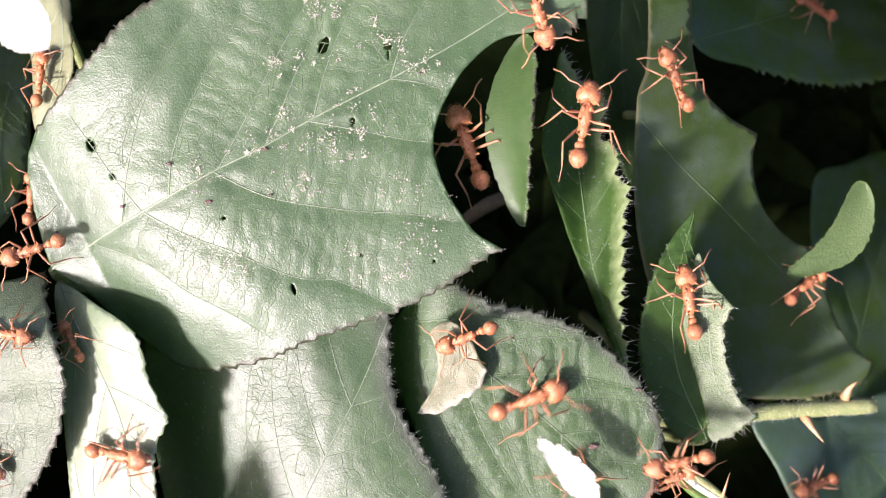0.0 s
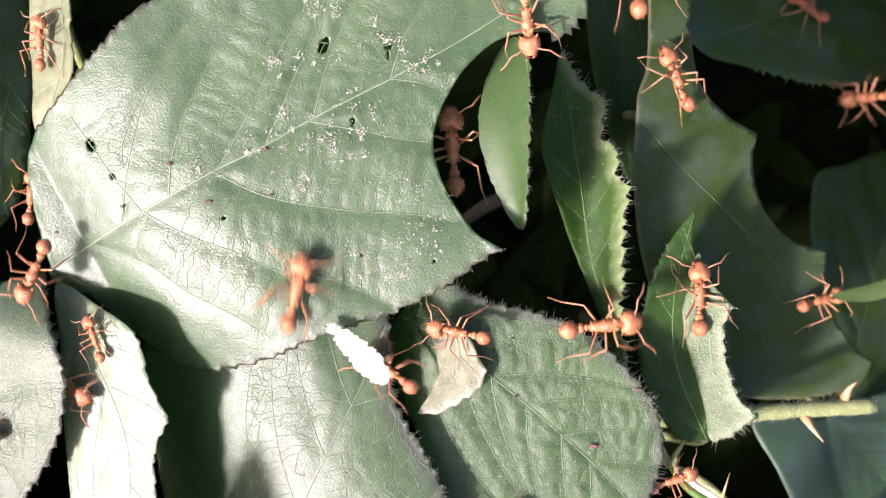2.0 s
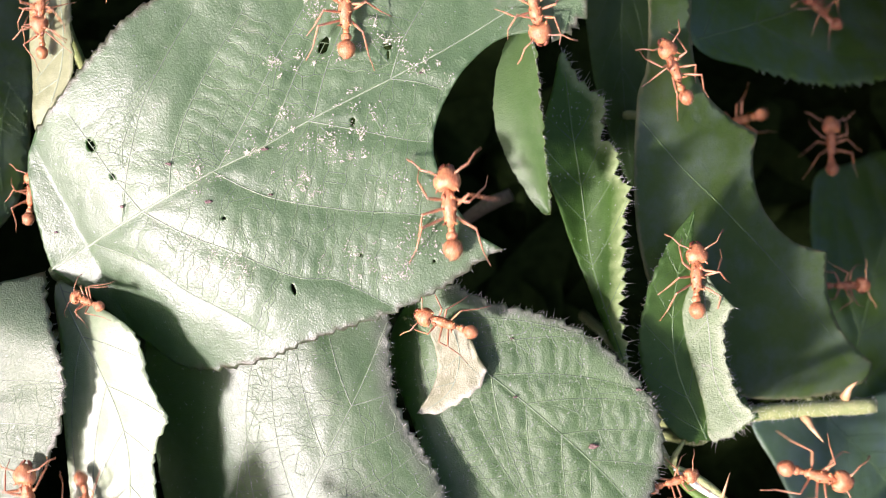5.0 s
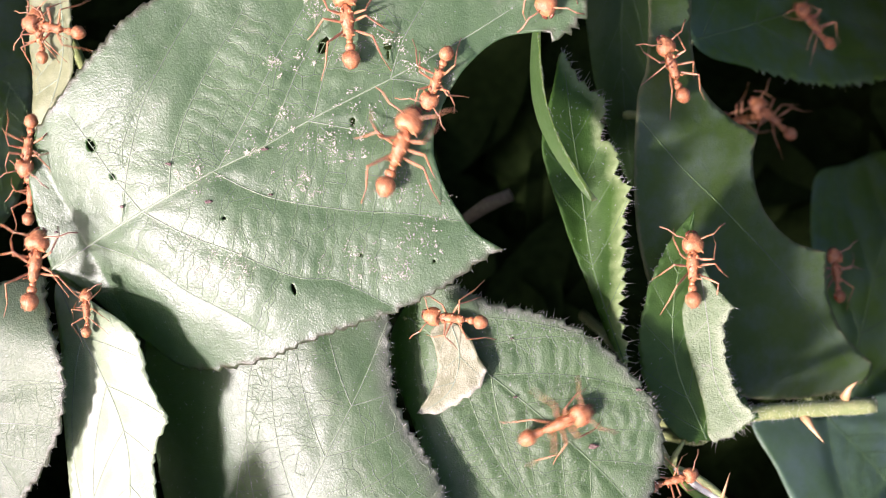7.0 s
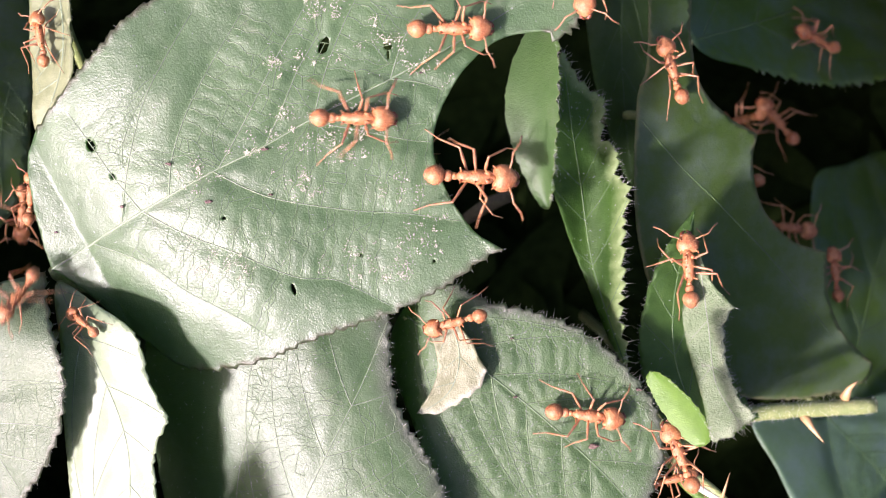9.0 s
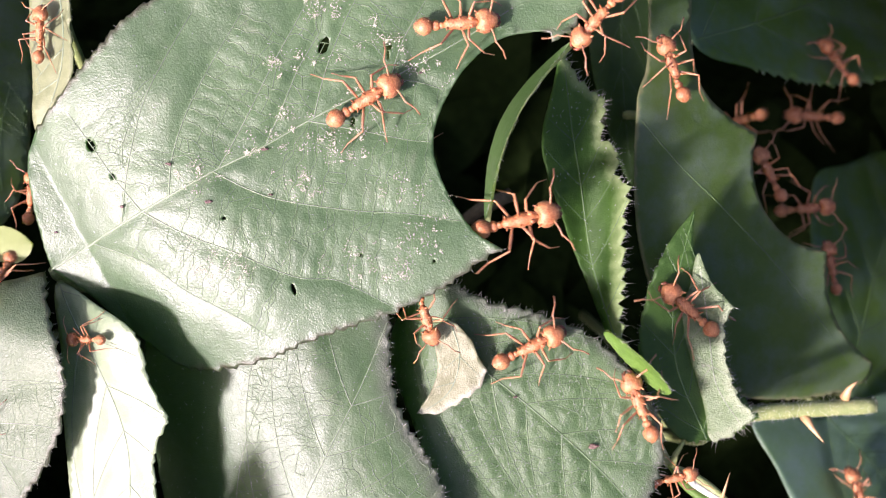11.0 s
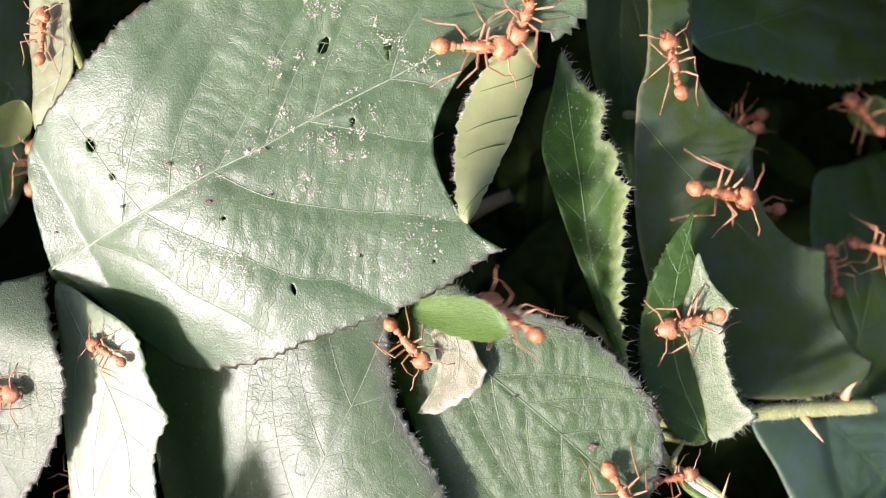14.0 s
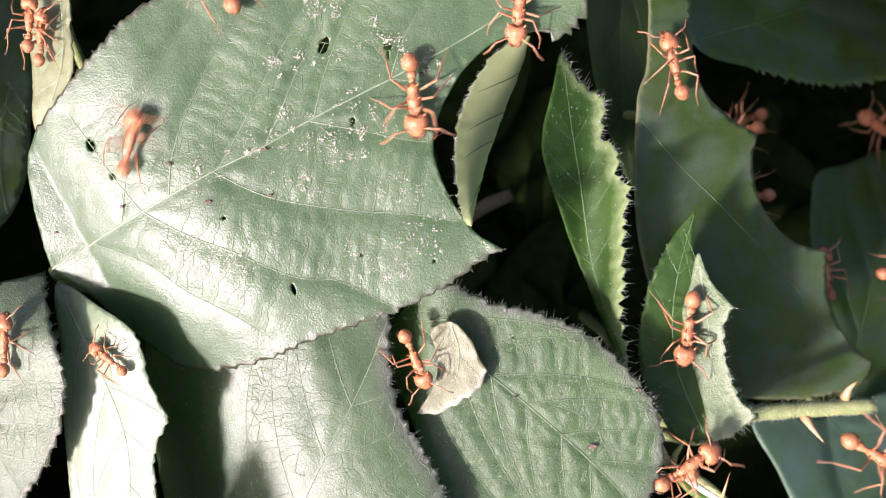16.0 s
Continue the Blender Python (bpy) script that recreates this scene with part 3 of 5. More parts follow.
strip_leaf = make_leaf(
    "strip", "narrow pale leaf seen almost edge-on", LEAF_OLIVE,
    rim=[(-39.9, 27.7), (-36.2, 25.1), (-35.8, 20.7), (-35.4, 17.9), (-36.2, 14.7), (-38.5, 11.1), (-39.9, 11.9), (-40.1, 16.6), (-40.5, 21.1)],
    teeth=((1, 4, 0.2),), spine=[(-37.4, 26.8), (-36.6, 20.7), (-37.1, 16.4), (-39.1, 11.7)], pairs=4, seed=8, vein_width=0.07, petiole=(-40, 5, GROUND))

shade_left_leaf = make_leaf(
    "shade_left", "dim dark green leaf deep in the shade", LEAF_DARK,
    rim=[(-58.7, 32.5), (-50.6, 32.3), (-48.1, 25.3), (-47.3, 15.6), (-47.1, 6.4), (-50.5, 0.7), (-56.7, 3.7)],
    spine=[(-58.0, 20.2), (-50.7, 19.5), (-47.6, 15.6)], pairs=4, seed=9, vein_width=0.06, vein_mat=VEIN_DARK, grid=0.9, rung_width=0, petiole=(-60, 12, GROUND))

hairy_leaf = make_leaf(
    "hairy", "steep dark green leaf with white hairy serrated edge", LEAF_HAIRY,
    rim=[(10.7, 15.7), (11.5, 18.9), (13.2, 16.5), (15.8, 14.4), (15.5, 11.1), (16.8, 9.8), (16.9, 6.7), (17.7, 6.4), (17.3, 1.7), (17.3, -2.6), (17.1, -6.7), (17.5, -10.9), (16.3, -9.0), (14.2, -3.3), (11.7, 3.1), (9.6, 9.8)],
    corners=(2, 3, 5, 7), teeth=((1, 11, 0.5),), spine=[(17.4, -10.9), (14.8, -1.6), (13.5, 6.7), (12.5, 12.2), (11.8, 17.1)], pairs=6, seed=10, lean=40, fringe=2.6, fuzz=0.12, vein_width=0.045, rung_width=0, pillow=0.12, grid=0.4, vein_mat=VEIN_GREEN, petiole=(20, -9, GROUND))

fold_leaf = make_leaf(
    "fold", "green folded leaf with a faint rib, its shade painted dark", LEAF_FOLD,
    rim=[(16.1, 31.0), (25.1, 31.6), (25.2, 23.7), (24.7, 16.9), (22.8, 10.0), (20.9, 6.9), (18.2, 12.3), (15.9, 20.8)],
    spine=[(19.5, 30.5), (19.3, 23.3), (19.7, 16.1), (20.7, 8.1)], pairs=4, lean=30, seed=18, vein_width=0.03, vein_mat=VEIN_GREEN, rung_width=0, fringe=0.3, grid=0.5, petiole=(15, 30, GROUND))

east_leaf = make_leaf(
    "east", "large dark green leaf with scalloped bitten edge", LEAF_DARK,
    rim=[(20.6, 28.5), (19.6, 29.9), (25.0, 27.7), (25.3, 22.0), (26.5, 17.0), (29.7, 13.8), (33.1, 12.1), (32.5, 9.0), (33.8, 4.3), (37.3, 0.9), (41.6, -0.3), (41.8, -4.9), (43.9, -9.3), (48.2, -12.8), (48.1, -14.7), (44.2, -16.1), (36.7, -16.4), (29.4, -14.8), (23.5, -9.2), (19.7, 1.2), (19.5, 14.3), (20.6, 18.8)],
    corners=(6, 10, 13), spine=[(20.0, 13.0), (24.0, 8.8), (29.8, 3.7), (37.3, -3.6), (45.3, -13.1)], bitten_rim=True, veins=[], seed=11, vein_width=0.045, vein_mat=VEIN_DARK, rung_width=0, pillow=0.07, teeth=((14, 16, 0.3),), fringe=0.6, petiole=(20, 18, GROUND))

point_leaf = make_leaf(
    "point", "small pointed leaf, torn and painted sunlit at one edge", LEAF_YOUNG,
    rim=[(24.9, 3.9), (24.8, 0.1), (26.2, -2.7), (28.9, -5.8), (27.7, -8.5), (29.1, -13.5), (31.5, -16.8), (28.6, -18.5), (23.7, -18.9), (20.5, -14.5), (19.3, -9.5), (20.3, -3.8), (22.3, 0.6)],
    corners=(0, 3, 6), teeth=((4, 8, 0.35), (9, 12, 0.25)), spine=[(26.3, -18.9), (23.2, -11.7), (22.9, -4.4), (24.8, 3.4)], pairs=5, seed=12, lean=38, vein_mat=VEIN_GREEN, rung_width=0.02, fringe=1.2, fuzz=0.03, vein_width=0.06, petiole=(24, -24, GROUND))

# Sunlit side of the small leaf, laid on as a paler torn blade.
make_leaf(
    "torn", "torn brownish margin, sunlit strip painted paler", LEAF_TORN,
    rim=[(25.0, -0.4), (26.2, -3.1), (28.3, -5.7), (27.5, -7.4), (27.8, -11.0), (28.8, -14.3), (30.4, -16.3), (28.6, -18.1), (26.5, -18.9), (26.0, -16.5), (25.4, -13.9), (24.6, -11.2), (23.9, -8.4), (23.7, -5.8), (24.4, -3.3)],
    corners=(2, 6), spine=[(25.3, -2.2), (26.1, -7.7), (26.9, -13.3), (29.1, -17.1)], pairs=3, seed=16, grid=0.4, vein_width=0.04, parent=point_leaf, name="torn_margin", thick=0.08, teeth=((2, 8, 0.35),), fringe=1.6)

low_right_leaf = make_leaf(
    "low_right", "green leaf in shade under the cane, bluish sky sheen painted in", LEAF_BLUE,
    rim=[(35.3, -19.0), (46.0, -19.1), (54.9, -17.0), (65.0, -22.1), (66.6, -32.7), (47.3, -34.6), (40.4, -29.8), (37.6, -24.8)],
    spine=[(44.6, -19.4), (48.3, -23.0), (53.4, -28.6), (57.5, -33.1)], pairs=6, pillow=0.5, seed=13, grid=0.9, rung_width=0, vein_width=0.05, vein_mat=VEIN_GREEN, petiole=(46, -16, GROUND))

high_right_leaf = make_leaf(
    "high_right", "dim green leaf in the shade behind", LEAF_DIM,
    rim=[(28.0, 36.8), (44.5, 44.9), (65.7, 44.2), (69.4, 32.7), (59.2, 23.3), (47.5, 19.9), (35.4, 20.8), (27.7, 23.4)],
    teeth=((3, 6, 0.6),), spine=[(28.2, 23.4), (42.2, 28.8), (62.4, 38.3)], pairs=4, seed=14, grid=0.9, rung_width=0, vein_width=0.08, vein_mat=VEIN_DARK, petiole=(18, 20, GROUND))

far_right_leaf = make_leaf(
    "far_right", "dim green leaf in the shade behind", LEAF_DIM,
    rim=[(46.4, 7.9), (52.2, 11.0), (61.9, 13.0), (70.5, 4.7), (66.3, -11.7), (56.4, -19.3), (48.1, -17.4), (45.2, -8.1)],
    spine=[(48.1, -17.4), (53.4, -5.6), (61.8, 11.4)], pairs=4, seed=15, grid=0.9, rung_width=0, vein_width=0.08, vein_mat=VEIN_DARK, petiole=(36, -14, GROUND))

# ground
me = bpy.data.meshes.new("ground")
bm = bmesh.new()
gv = {}
for i in range(-24, 25):
    for j in range(-24, 25):
        a, b = math.copysign(abs(i / 24) ** 4, i) * 60 + i * 0.004, math.copysign(abs(j / 24) ** 4, j) * 60 + j * 0.004
        gv[i, j] = bm.verts.new((a, b, GROUND * MM + 0.004 * noise.noise((a * 30, b * 30, 0))))
for i in range(-24, 24):
    for j in range(-24, 24):
        bm.faces.new((gv[i, j], gv[i + 1, j], gv[i + 1, j + 1], gv[i, j + 1]))
bm.to_mesh(me)
bm.free()
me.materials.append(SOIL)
tagged(new("ground", me), "near-black soil, shade under the brambles in its colour", "ground", kind="structure")


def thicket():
    """Dense foliage below and all round, near black to carry the deep shade."""
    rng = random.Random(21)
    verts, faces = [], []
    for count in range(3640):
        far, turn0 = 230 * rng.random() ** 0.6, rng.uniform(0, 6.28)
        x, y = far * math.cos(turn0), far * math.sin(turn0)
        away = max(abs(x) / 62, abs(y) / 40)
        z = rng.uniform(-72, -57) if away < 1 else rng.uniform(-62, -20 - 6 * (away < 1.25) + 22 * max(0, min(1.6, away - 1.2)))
        # Unseen leaves at the lower left and left, added to block the sun.
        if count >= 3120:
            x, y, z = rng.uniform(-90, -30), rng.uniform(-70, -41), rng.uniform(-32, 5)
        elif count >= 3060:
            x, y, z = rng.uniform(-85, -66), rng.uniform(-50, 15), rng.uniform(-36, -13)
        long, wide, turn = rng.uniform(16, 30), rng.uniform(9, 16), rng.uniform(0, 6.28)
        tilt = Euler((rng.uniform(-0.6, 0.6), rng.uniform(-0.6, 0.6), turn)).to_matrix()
        n = len(verts)
        for i in range(7):
            t = i / 6
            half = wide / 2 * math.sin(math.pi * min(1, 0.05 + 0.95 * t)) ** 0.75 * rng.uniform(0.9, 1.1)
            for s in (-1, 0, 1):
                p = tilt @ Vector(((t - 0.5) * long, s * half, abs(s) * half * 0.25 - 0.004 * (t * long) ** 2))
                verts.append((x + p.x, y + p.y, z + p.z))
        for i in range(6):
            for j in range(2):
                a = n + i * 3 + j
                faces.append((a, a + 1, a + 4, a + 3))
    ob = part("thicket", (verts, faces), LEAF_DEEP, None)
    tagged(ob, "dense bramble foliage, deep shade in its near-black colour", "foliage", kind="stuff")


thicket()


def sharp_spike(a, b, r):
    return tube([a, [(p + q) / 2 for p, q in zip(a, b)], b], [r, r * 0.6, r * 0.08], 6)


def cane_with_thorns():
    """The prickly cane that crosses under the leaves."""
    cane = tagged(new("bramble_cane"), "hairy yellow-green bramble cane with brown thorns", "stem")
    a, b = (29.4, -17.2), (44.6, -16.0)
    pts = [(a[0] + (b[0] - a[0]) * t + 0.1 * math.sin(9 * t), a[1] + (b[1] - a[1]) * t + 0.12 * math.sin(5 * t), -15 - 0.8 * t) for t in [k / 14 for k in range(15)]]
    part("cane_stem", tube(pts, [0.85 + 0.05 * math.sin(k * 1.7) for k in range(15)], 10), STEM, cane)
    part("cut_end", tube([pts[-1], (pts[-1][0] + 0.12, pts[-1][1], pts[-1][2])], [0.8, 0.6], 10), THORN, cane)
    for root, tip in (((37.2, -17.2), (38.9, -19.8)), ((41.4, -15.3), (42.3, -13.5))):
        base = Vector((*root, -15.4))
        end = Vector((*tip, -14.2))
        bow = (base + end) / 2 + Vector((-0.25, 0.15, 0.2))
        part("thorn", tube([base, base.lerp(bow, 0.5), bow, bow.lerp(end, 0.6), end], [0.55, 0.42, 0.28, 0.15, 0.03], 8), THORN, cane)
    rng = random.Random(4)
    roots, ways, longs = [], [], []
    for _ in range(420):
        k = rng.randrange(14)
        p = Vector(pts[k]).lerp(Vector(pts[k + 1]), rng.random())
        w = rng.uniform(-0.4, 3.5)
        d = Vector((0, math.cos(w), math.sin(w)))
        roots.append(p + d * 0.8)
        ways.append(d + Vector((rng.uniform(-0.4, 0.4), 0, 0)))
        longs.append(rng.uniform(0.15, 0.4))
    tagged(part("cane_hairs", hairs(roots, ways, longs, 0.025), HAIR, cane), kind="stuff")
    part("lower_cane", tube([(pts[0][0] + 1, pts[0][1], pts[0][2]), (pts[0][0] - 3, pts[0][1] - 3, -30), (pts[0][0] - 4, pts[0][1] - 5, GROUND)], [0.85, 1.1, 1.4], 10), STEM, cane)


cane_with_thorns()


def pale_bud():
    """A pale sepal-like shoot at the foot of the small leaf."""
    bud = tagged(new("leaf_bud"), "pale green pointed leaf bud with white edge", "bud")
    a, b = Vector((*(22.1, -21.1), -9)), Vector((*(28.3, -25.1), -8))
    way = b - a
    side = Vector((-way.y, way.x, 0)).normalized()
    for name, bow, mat, wide in (("scale", 0.35, STEM, 0.3), ("scale", -0.2, PETAL, 0.28), ("scale", -0.8, LEAF_BRIGHT, 0.3)):
        pts = [a + way * t + side * bow * math.sin(math.pi * t) * 1.2 for t in [k / 10 for k in range(11)]]
        part(name, tube(pts, [0.12 + wide * math.sin(math.pi * min(1, 0.1 + k / 11)) for k in range(11)], 8), mat, bud)
    c, d = Vector((*(27.0, -24.3), -8)), Vector((*(27.7, -21.6), -7.5))
    part("prickle", sharp_spike(c, d, 0.2), THORN, bud)
    part("stalk", tube([a, a + Vector((-0.6, 1.6, -3)), (a.x - 2, a.y + 1, GROUND)], [0.4, 0.5, 0.9], 8), STEM, bud)
    e, f = Vector((*(22.4, -21.3), -9)), Vector((*(23.6, -18.8), -9))
    part("side_shoot", tube([e, (e + f) / 2 + Vector((-0.3, 0, 0.2)), f], [0.4, 0.3, 0.15], 8), STEM, bud)


pale_bud()


def twig():
    stick = tagged(new("dry_twig"), "short broken dry twig deep in the gap", "twig")
    a, b = (2.3, 3.2), (7.8, 6.2)
    part("bark", tube([(*a, -31), ((a[0] + b[0]) / 2, (a[1] + b[1]) / 2 + 0.3, -29.5), (*b, -28.5)], [0.7, 0.85, 0.75], 9), TWIG, stick)
    part("root_end", tube([(*a, -31), (a[0] - 6, a[1] - 4, GROUND)], [0.7, 0.9], 9), TWIG, stick)


twig()


def specks():
    """Pale flecks scattered in clusters on the large leaf."""
    rng = random.Random(11)
    verts, faces = [], []
    spots = [(-13.4, 16.5), (-14.2, 11.2), (-8.3, 9.1), (-2.5, 16.2), (-6.8, 12.7), (-10.1, 9.7), (-4.3, 5.6), (-1.2, 2.3), (-8.9, -1.2), (-4.8, -2.0), (-18.8, -2.5), (-20.9, -1.5), (-1.5, 0.1), (-12.5, 6.2), (-22.5, 7.0), (-4.2, 18.7), (-11.0, 21.5), (-16.0, 9.2)]
    for cx, cy in spots:
        knots = [(cx + rng.gauss(0, 1.5), cy + rng.gauss(0, 0.9), rng.uniform(0.08, 0.4)) for _ in range(11)]
        for _ in range(rng.randrange(100, 210)):
            kx, ky, wide = rng.choice(knots)
            x, y = kx + rng.gauss(0, wide), ky + rng.gauss(0, wide)
            r = rng.uniform(0.026, 0.046) if rng.random() < 0.85 else rng.uniform(0.046, 0.066)
            z = surface("main", x, y) + 0.22 * noise.noise((x * 0.16 + 1, y * 0.16, 0.0)) + 0.035 * noise.noise((x * 0.7, y * 0.7, 1)) + 0.265
            n = len(verts)
            turn, wide = rng.uniform(0, 3), rng.uniform(0.7, 2.0)
            for k in range(5):
                w = k * 1.2566
                u, v = r * math.cos(w) * wide, r * math.sin(w) * rng.uniform(0.6, 1.2)
                verts.append((x + u * math.cos(turn) - v * math.sin(turn), y + u * math.sin(turn) + v * math.cos(turn), z))
            verts.append((x, y, z + 0.06))
            faces += [(n + k, n + (k + 1) % 5, n + 5) for k in range(5)]
    tagged(part("fleck_dust", (verts, faces), SPECK, main_leaf, "pale dry flecks"), kind="stuff")


specks()


def scar(leaf, surf, x, y, size, seed):
    """A small sunken brown wound in a blade."""
    rng = random.Random(seed)
    verts, faces = [], []
    lift = 0.33 + 0.22 * noise.noise((x * 0.16 + 1, y * 0.16, 0.0))
    for ring, up in ((1.0, -0.16), (0.75, 0.03), (0.35, -0.02)):
        for k in range(9):
            w = 2 * math.pi * k / 9
            r = size * ring * rng.uniform(0.5, 1.3)
            px, py = x + r * math.cos(w) * 1.7, y + r * math.sin(w) * 0.75
            verts.append((px, py, surface(surf, px, py) + lift + up))
    for i in (0, 1):
        for k in range(9):
            k2 = (k + 1) % 9
            faces.append((i * 9 + k, i * 9 + k2, (i + 1) * 9 + k2, (i + 1) * 9 + k))
    faces.append(tuple(range(18, 27)))
    part("scar", (verts, faces), SCAR, leaf, "brownish dry scar")


for k, ((sx, sy), size) in enumerate(zip([(-21.3, 4.3), (-29.6, 3.9), (-16.1, 9.0), (-24.9, 7.7), (-36.6, 1.6), (-15.6, 4.9), (-2.0, 15.7)], (0.24, 0.17, 0.2, 0.22, 0.16, 0.12, 0.12))):
    scar(main_leaf, "main", sx, sy, size, k)
for k, (sx, sy) in enumerate([(14.3, -18.8), (6.9, -14.1), (18.5, -13.3), (6.5, -8.5)]):
    scar(patch_leaf, "patch", sx, sy, (0.3, 0.16, 0.2, 0.13)[k], 20 + k)


# ---- loose pieces that the ants carry or cut ----
def lens_piece(name, label, category, long, wide, top, under, curl=0.12, ragged=0.0, bow=0.0, seed=1, skew=0.0, blunt=0.6, saw=0.0, arch=0.0):
    """A rigid bit of blade: two skins, one on the other, with a ragged rim; lies along x, origin in the middle."""
    rng = random.Random(seed)
    thing = tagged(new(name), label, category)
    n, m = 52, 8
    rims, tooth, gap = [], 0.0, 5
    for _ in range(n + 1):
        tooth += 1 / gap
        if tooth >= 1:
            tooth, gap = 0.0, rng.choice((3, 4, 5, 6))
        rims.append((rng.uniform(-1, 1) * ragged + saw * tooth * (0.7 + 0.6 * rng.random()), rng.uniform(-1, 1) * ragged))
    for skin, off, mat in (("upper_skin", 0.06, top), ("underside", -0.06, under)):
        verts, faces = [], []
        for i in range(n + 1):
            t = i / n
            half = wide / 2 * max(0.02, math.sin(math.pi * t) ** blunt) * (1 + skew * (t - 0.5))
            for j in range(m + 1):
                s = 2 * j / m - 1
                y = s * half + (rims[i][0] if j == m else rims[i][1] if j == 0 else 0) * (1 if 0 < i < n else 0)
                x = (t - 0.5) * long
                y += bow * math.sin(math.pi * t)
                z = curl * wide * (s * s - 0.3) + (0.05 * long * curl + arch) * math.sin(math.pi * t) - arch * 0.5 + off * (1 - abs(s) ** 6 * 0.5)
                verts.append((x, y, z))
        for i in range(n):
            for j in range(m):
                a = i * (m + 1) + j
                q = (a, a + m + 1, a + m + 2, a + 1)
                faces.append(q if off > 0 else q[::-1])
        part(skin, (verts, faces), mat, thing)
    return thing


def piece_extras(thing, long, wide, side=1, veins=5, fringe=60, mat=None, arch=0.0, midrib=True, skew=0.0, curl=0.0, blunt=0.6):
    """Midrib with side veins, and a hairy toothed edge on one side."""
    rng = random.Random(5)

    def rise(x):
        return arch * (math.cos(math.pi * x / long) - 0.5) - 0.1

    def half(x):
        return wide / 2 * max(0.0, math.cos(math.pi * x / long)) ** blunt * (1 + skew * x / long)

    if midrib:
        part("midrib", tube([(x, 0, rise(x)) for x in [(k / 14 - 0.5) * long * 0.94 for k in range(15)]], [0.09 - 0.004 * k for k in range(15)], 6), mat or VEIN_DARK, thing)
    for k in range(veins):
        x, reach = (k / veins - 0.42 + rng.uniform(-0.03, 0.03)) * long * 0.8, rng.uniform(0.12, 0.2) * long
        bow = rng.uniform(-0.1, 0.15)
        line = []
        for u in (0, 0.2, 0.4, 0.6, 0.8, 1):
            s = -0.8 + 1.6 * u + bow * math.sin(3.14 * u)
            line.append((x + reach * u, side * s * half(x + reach * u), rise(x + reach * u) + curl * wide * (s * s - 0.3) + 0.02))
        part("side_vein", tube(line, [0.05, 0.055, 0.05, 0.045, 0.035, 0.025], 5), mat or VEIN_DARK, thing)
    if fringe:
        roots, ways, longs = [], [], []
        for _ in range(fringe):
            t = rng.uniform(0.06, 0.96)
            x = (t - 0.5) * long
            roots.append((x, side * half(x), rise(x) + curl * wide * 0.7 + 0.1))
            ways.append((rng.uniform(0, 0.8), side, rng.uniform(-0.4, 0.5)))
            longs.append(rng.uniform(0.3, 0.8))
        tagged(part("edge_hairs", hairs(roots, ways, longs, 0.018), HAIR, thing), kind="stuff")


flap_piece = lens_piece("cut_leaf_piece", "half-cut leaf piece, green above and pale beneath, hanging by its top", "leaf piece", 17.8, 5.6, LEAF_PIECE, LEAF_PALE, 0.09, 0.12, 0.0, 3, skew=-0.5, saw=0.5, arch=2.0)
piece_extras(flap_piece, 17.8, 5.6, side=1, veins=4, fringe=190, mat=VEIN_DARK, arch=2.0, midrib=False, skew=-0.5, curl=0.09)
cut_strip = lens_piece("cut_leaf_strip", "curved light green strip cut from a leaf", "leaf piece", 12.5, 4.0, LEAF_STRIP, LEAF_PALE, 0.08, 0.12, -2.2, 4, 0.5, blunt=0.4)
petal = lens_piece("white_petal", "white petal fragment carried by an ant", "petal", 7.6, 2.5, PETAL, PETAL, 0.15, 0.3, 0.3, 5, blunt=0.42, skew=0.9)
green_piece = lens_piece("carried_leaf_piece", "oval bright green leaf piece carried by an ant", "leaf piece", 8.4, 3.7, LEAF_BRIGHT, LEAF_PALE, 0.08, 0.1, 0.25, 6, skew=0.3, blunt=0.38, saw=0.2)
piece_extras(green_piece, 8.4, 3.7, 1, 3, 60, skew=0.3, curl=0.08, blunt=0.38)
pale_disc = lens_piece("pale_leaf_disc", "pale green rounded leaf disc carried by an ant", "leaf piece", 5.0, 4.6, LEAF_PALE, LEAF_PALE, 0.06, 0.05, 0.0, 7)
round_piece = lens_piece("round_leaf_piece", "rounded bright green leaf piece carried by an ant", "leaf piece", 6.0, 4.7, LEAF_BRIGHT, LEAF_PALE, 0.06, 0.05, 0.0, 8)
white_petal = lens_piece("fallen_petal", "rounded white petal at a leaf edge", "petal", 7.0, 5.2, PETAL, PETAL, 0.1, 0.1, 0.0, 9)


# ---- ants, modelled 8 mm long, head to the east ----
def blob(centre, radii, rings=10, sides=14, shape=None):
    verts, faces = [], []
    for i in range(rings + 1):
        a = math.pi * i / rings
        for k in range(sides):
            w = 2 * math.pi * k / sides
            p = Vector((-math.cos(a), math.sin(a) * math.cos(w), math.sin(a) * math.sin(w)))
            if shape:
                p = Vector(shape(p))
            verts.append((centre[0] + p.x * radii[0], centre[1] + p.y * radii[1], centre[2] + p.z * radii[2]))
    for i in range(rings):
        for k in range(sides):
            k2 = (k + 1) % sides
            faces.append((i * sides + k, i * sides + k2, (i + 1) * sides + k2, (i + 1) * sides + k))
    return verts, faces


def head_shape(p):
    """Heart-shaped: two lobes behind, narrow at the jaws."""
    lobe = 1 - 0.42 * max(0, -p.x) * math.exp(-((p.y / 0.33) ** 2))
    narrow = 1 - 0.3 * max(0, p.x) ** 1.5
    return (p.x * lobe, p.y * narrow * (1 + 0.1 * max(0, -p.x)), p.z * (1 - 0.25 * max(0, p.x)))


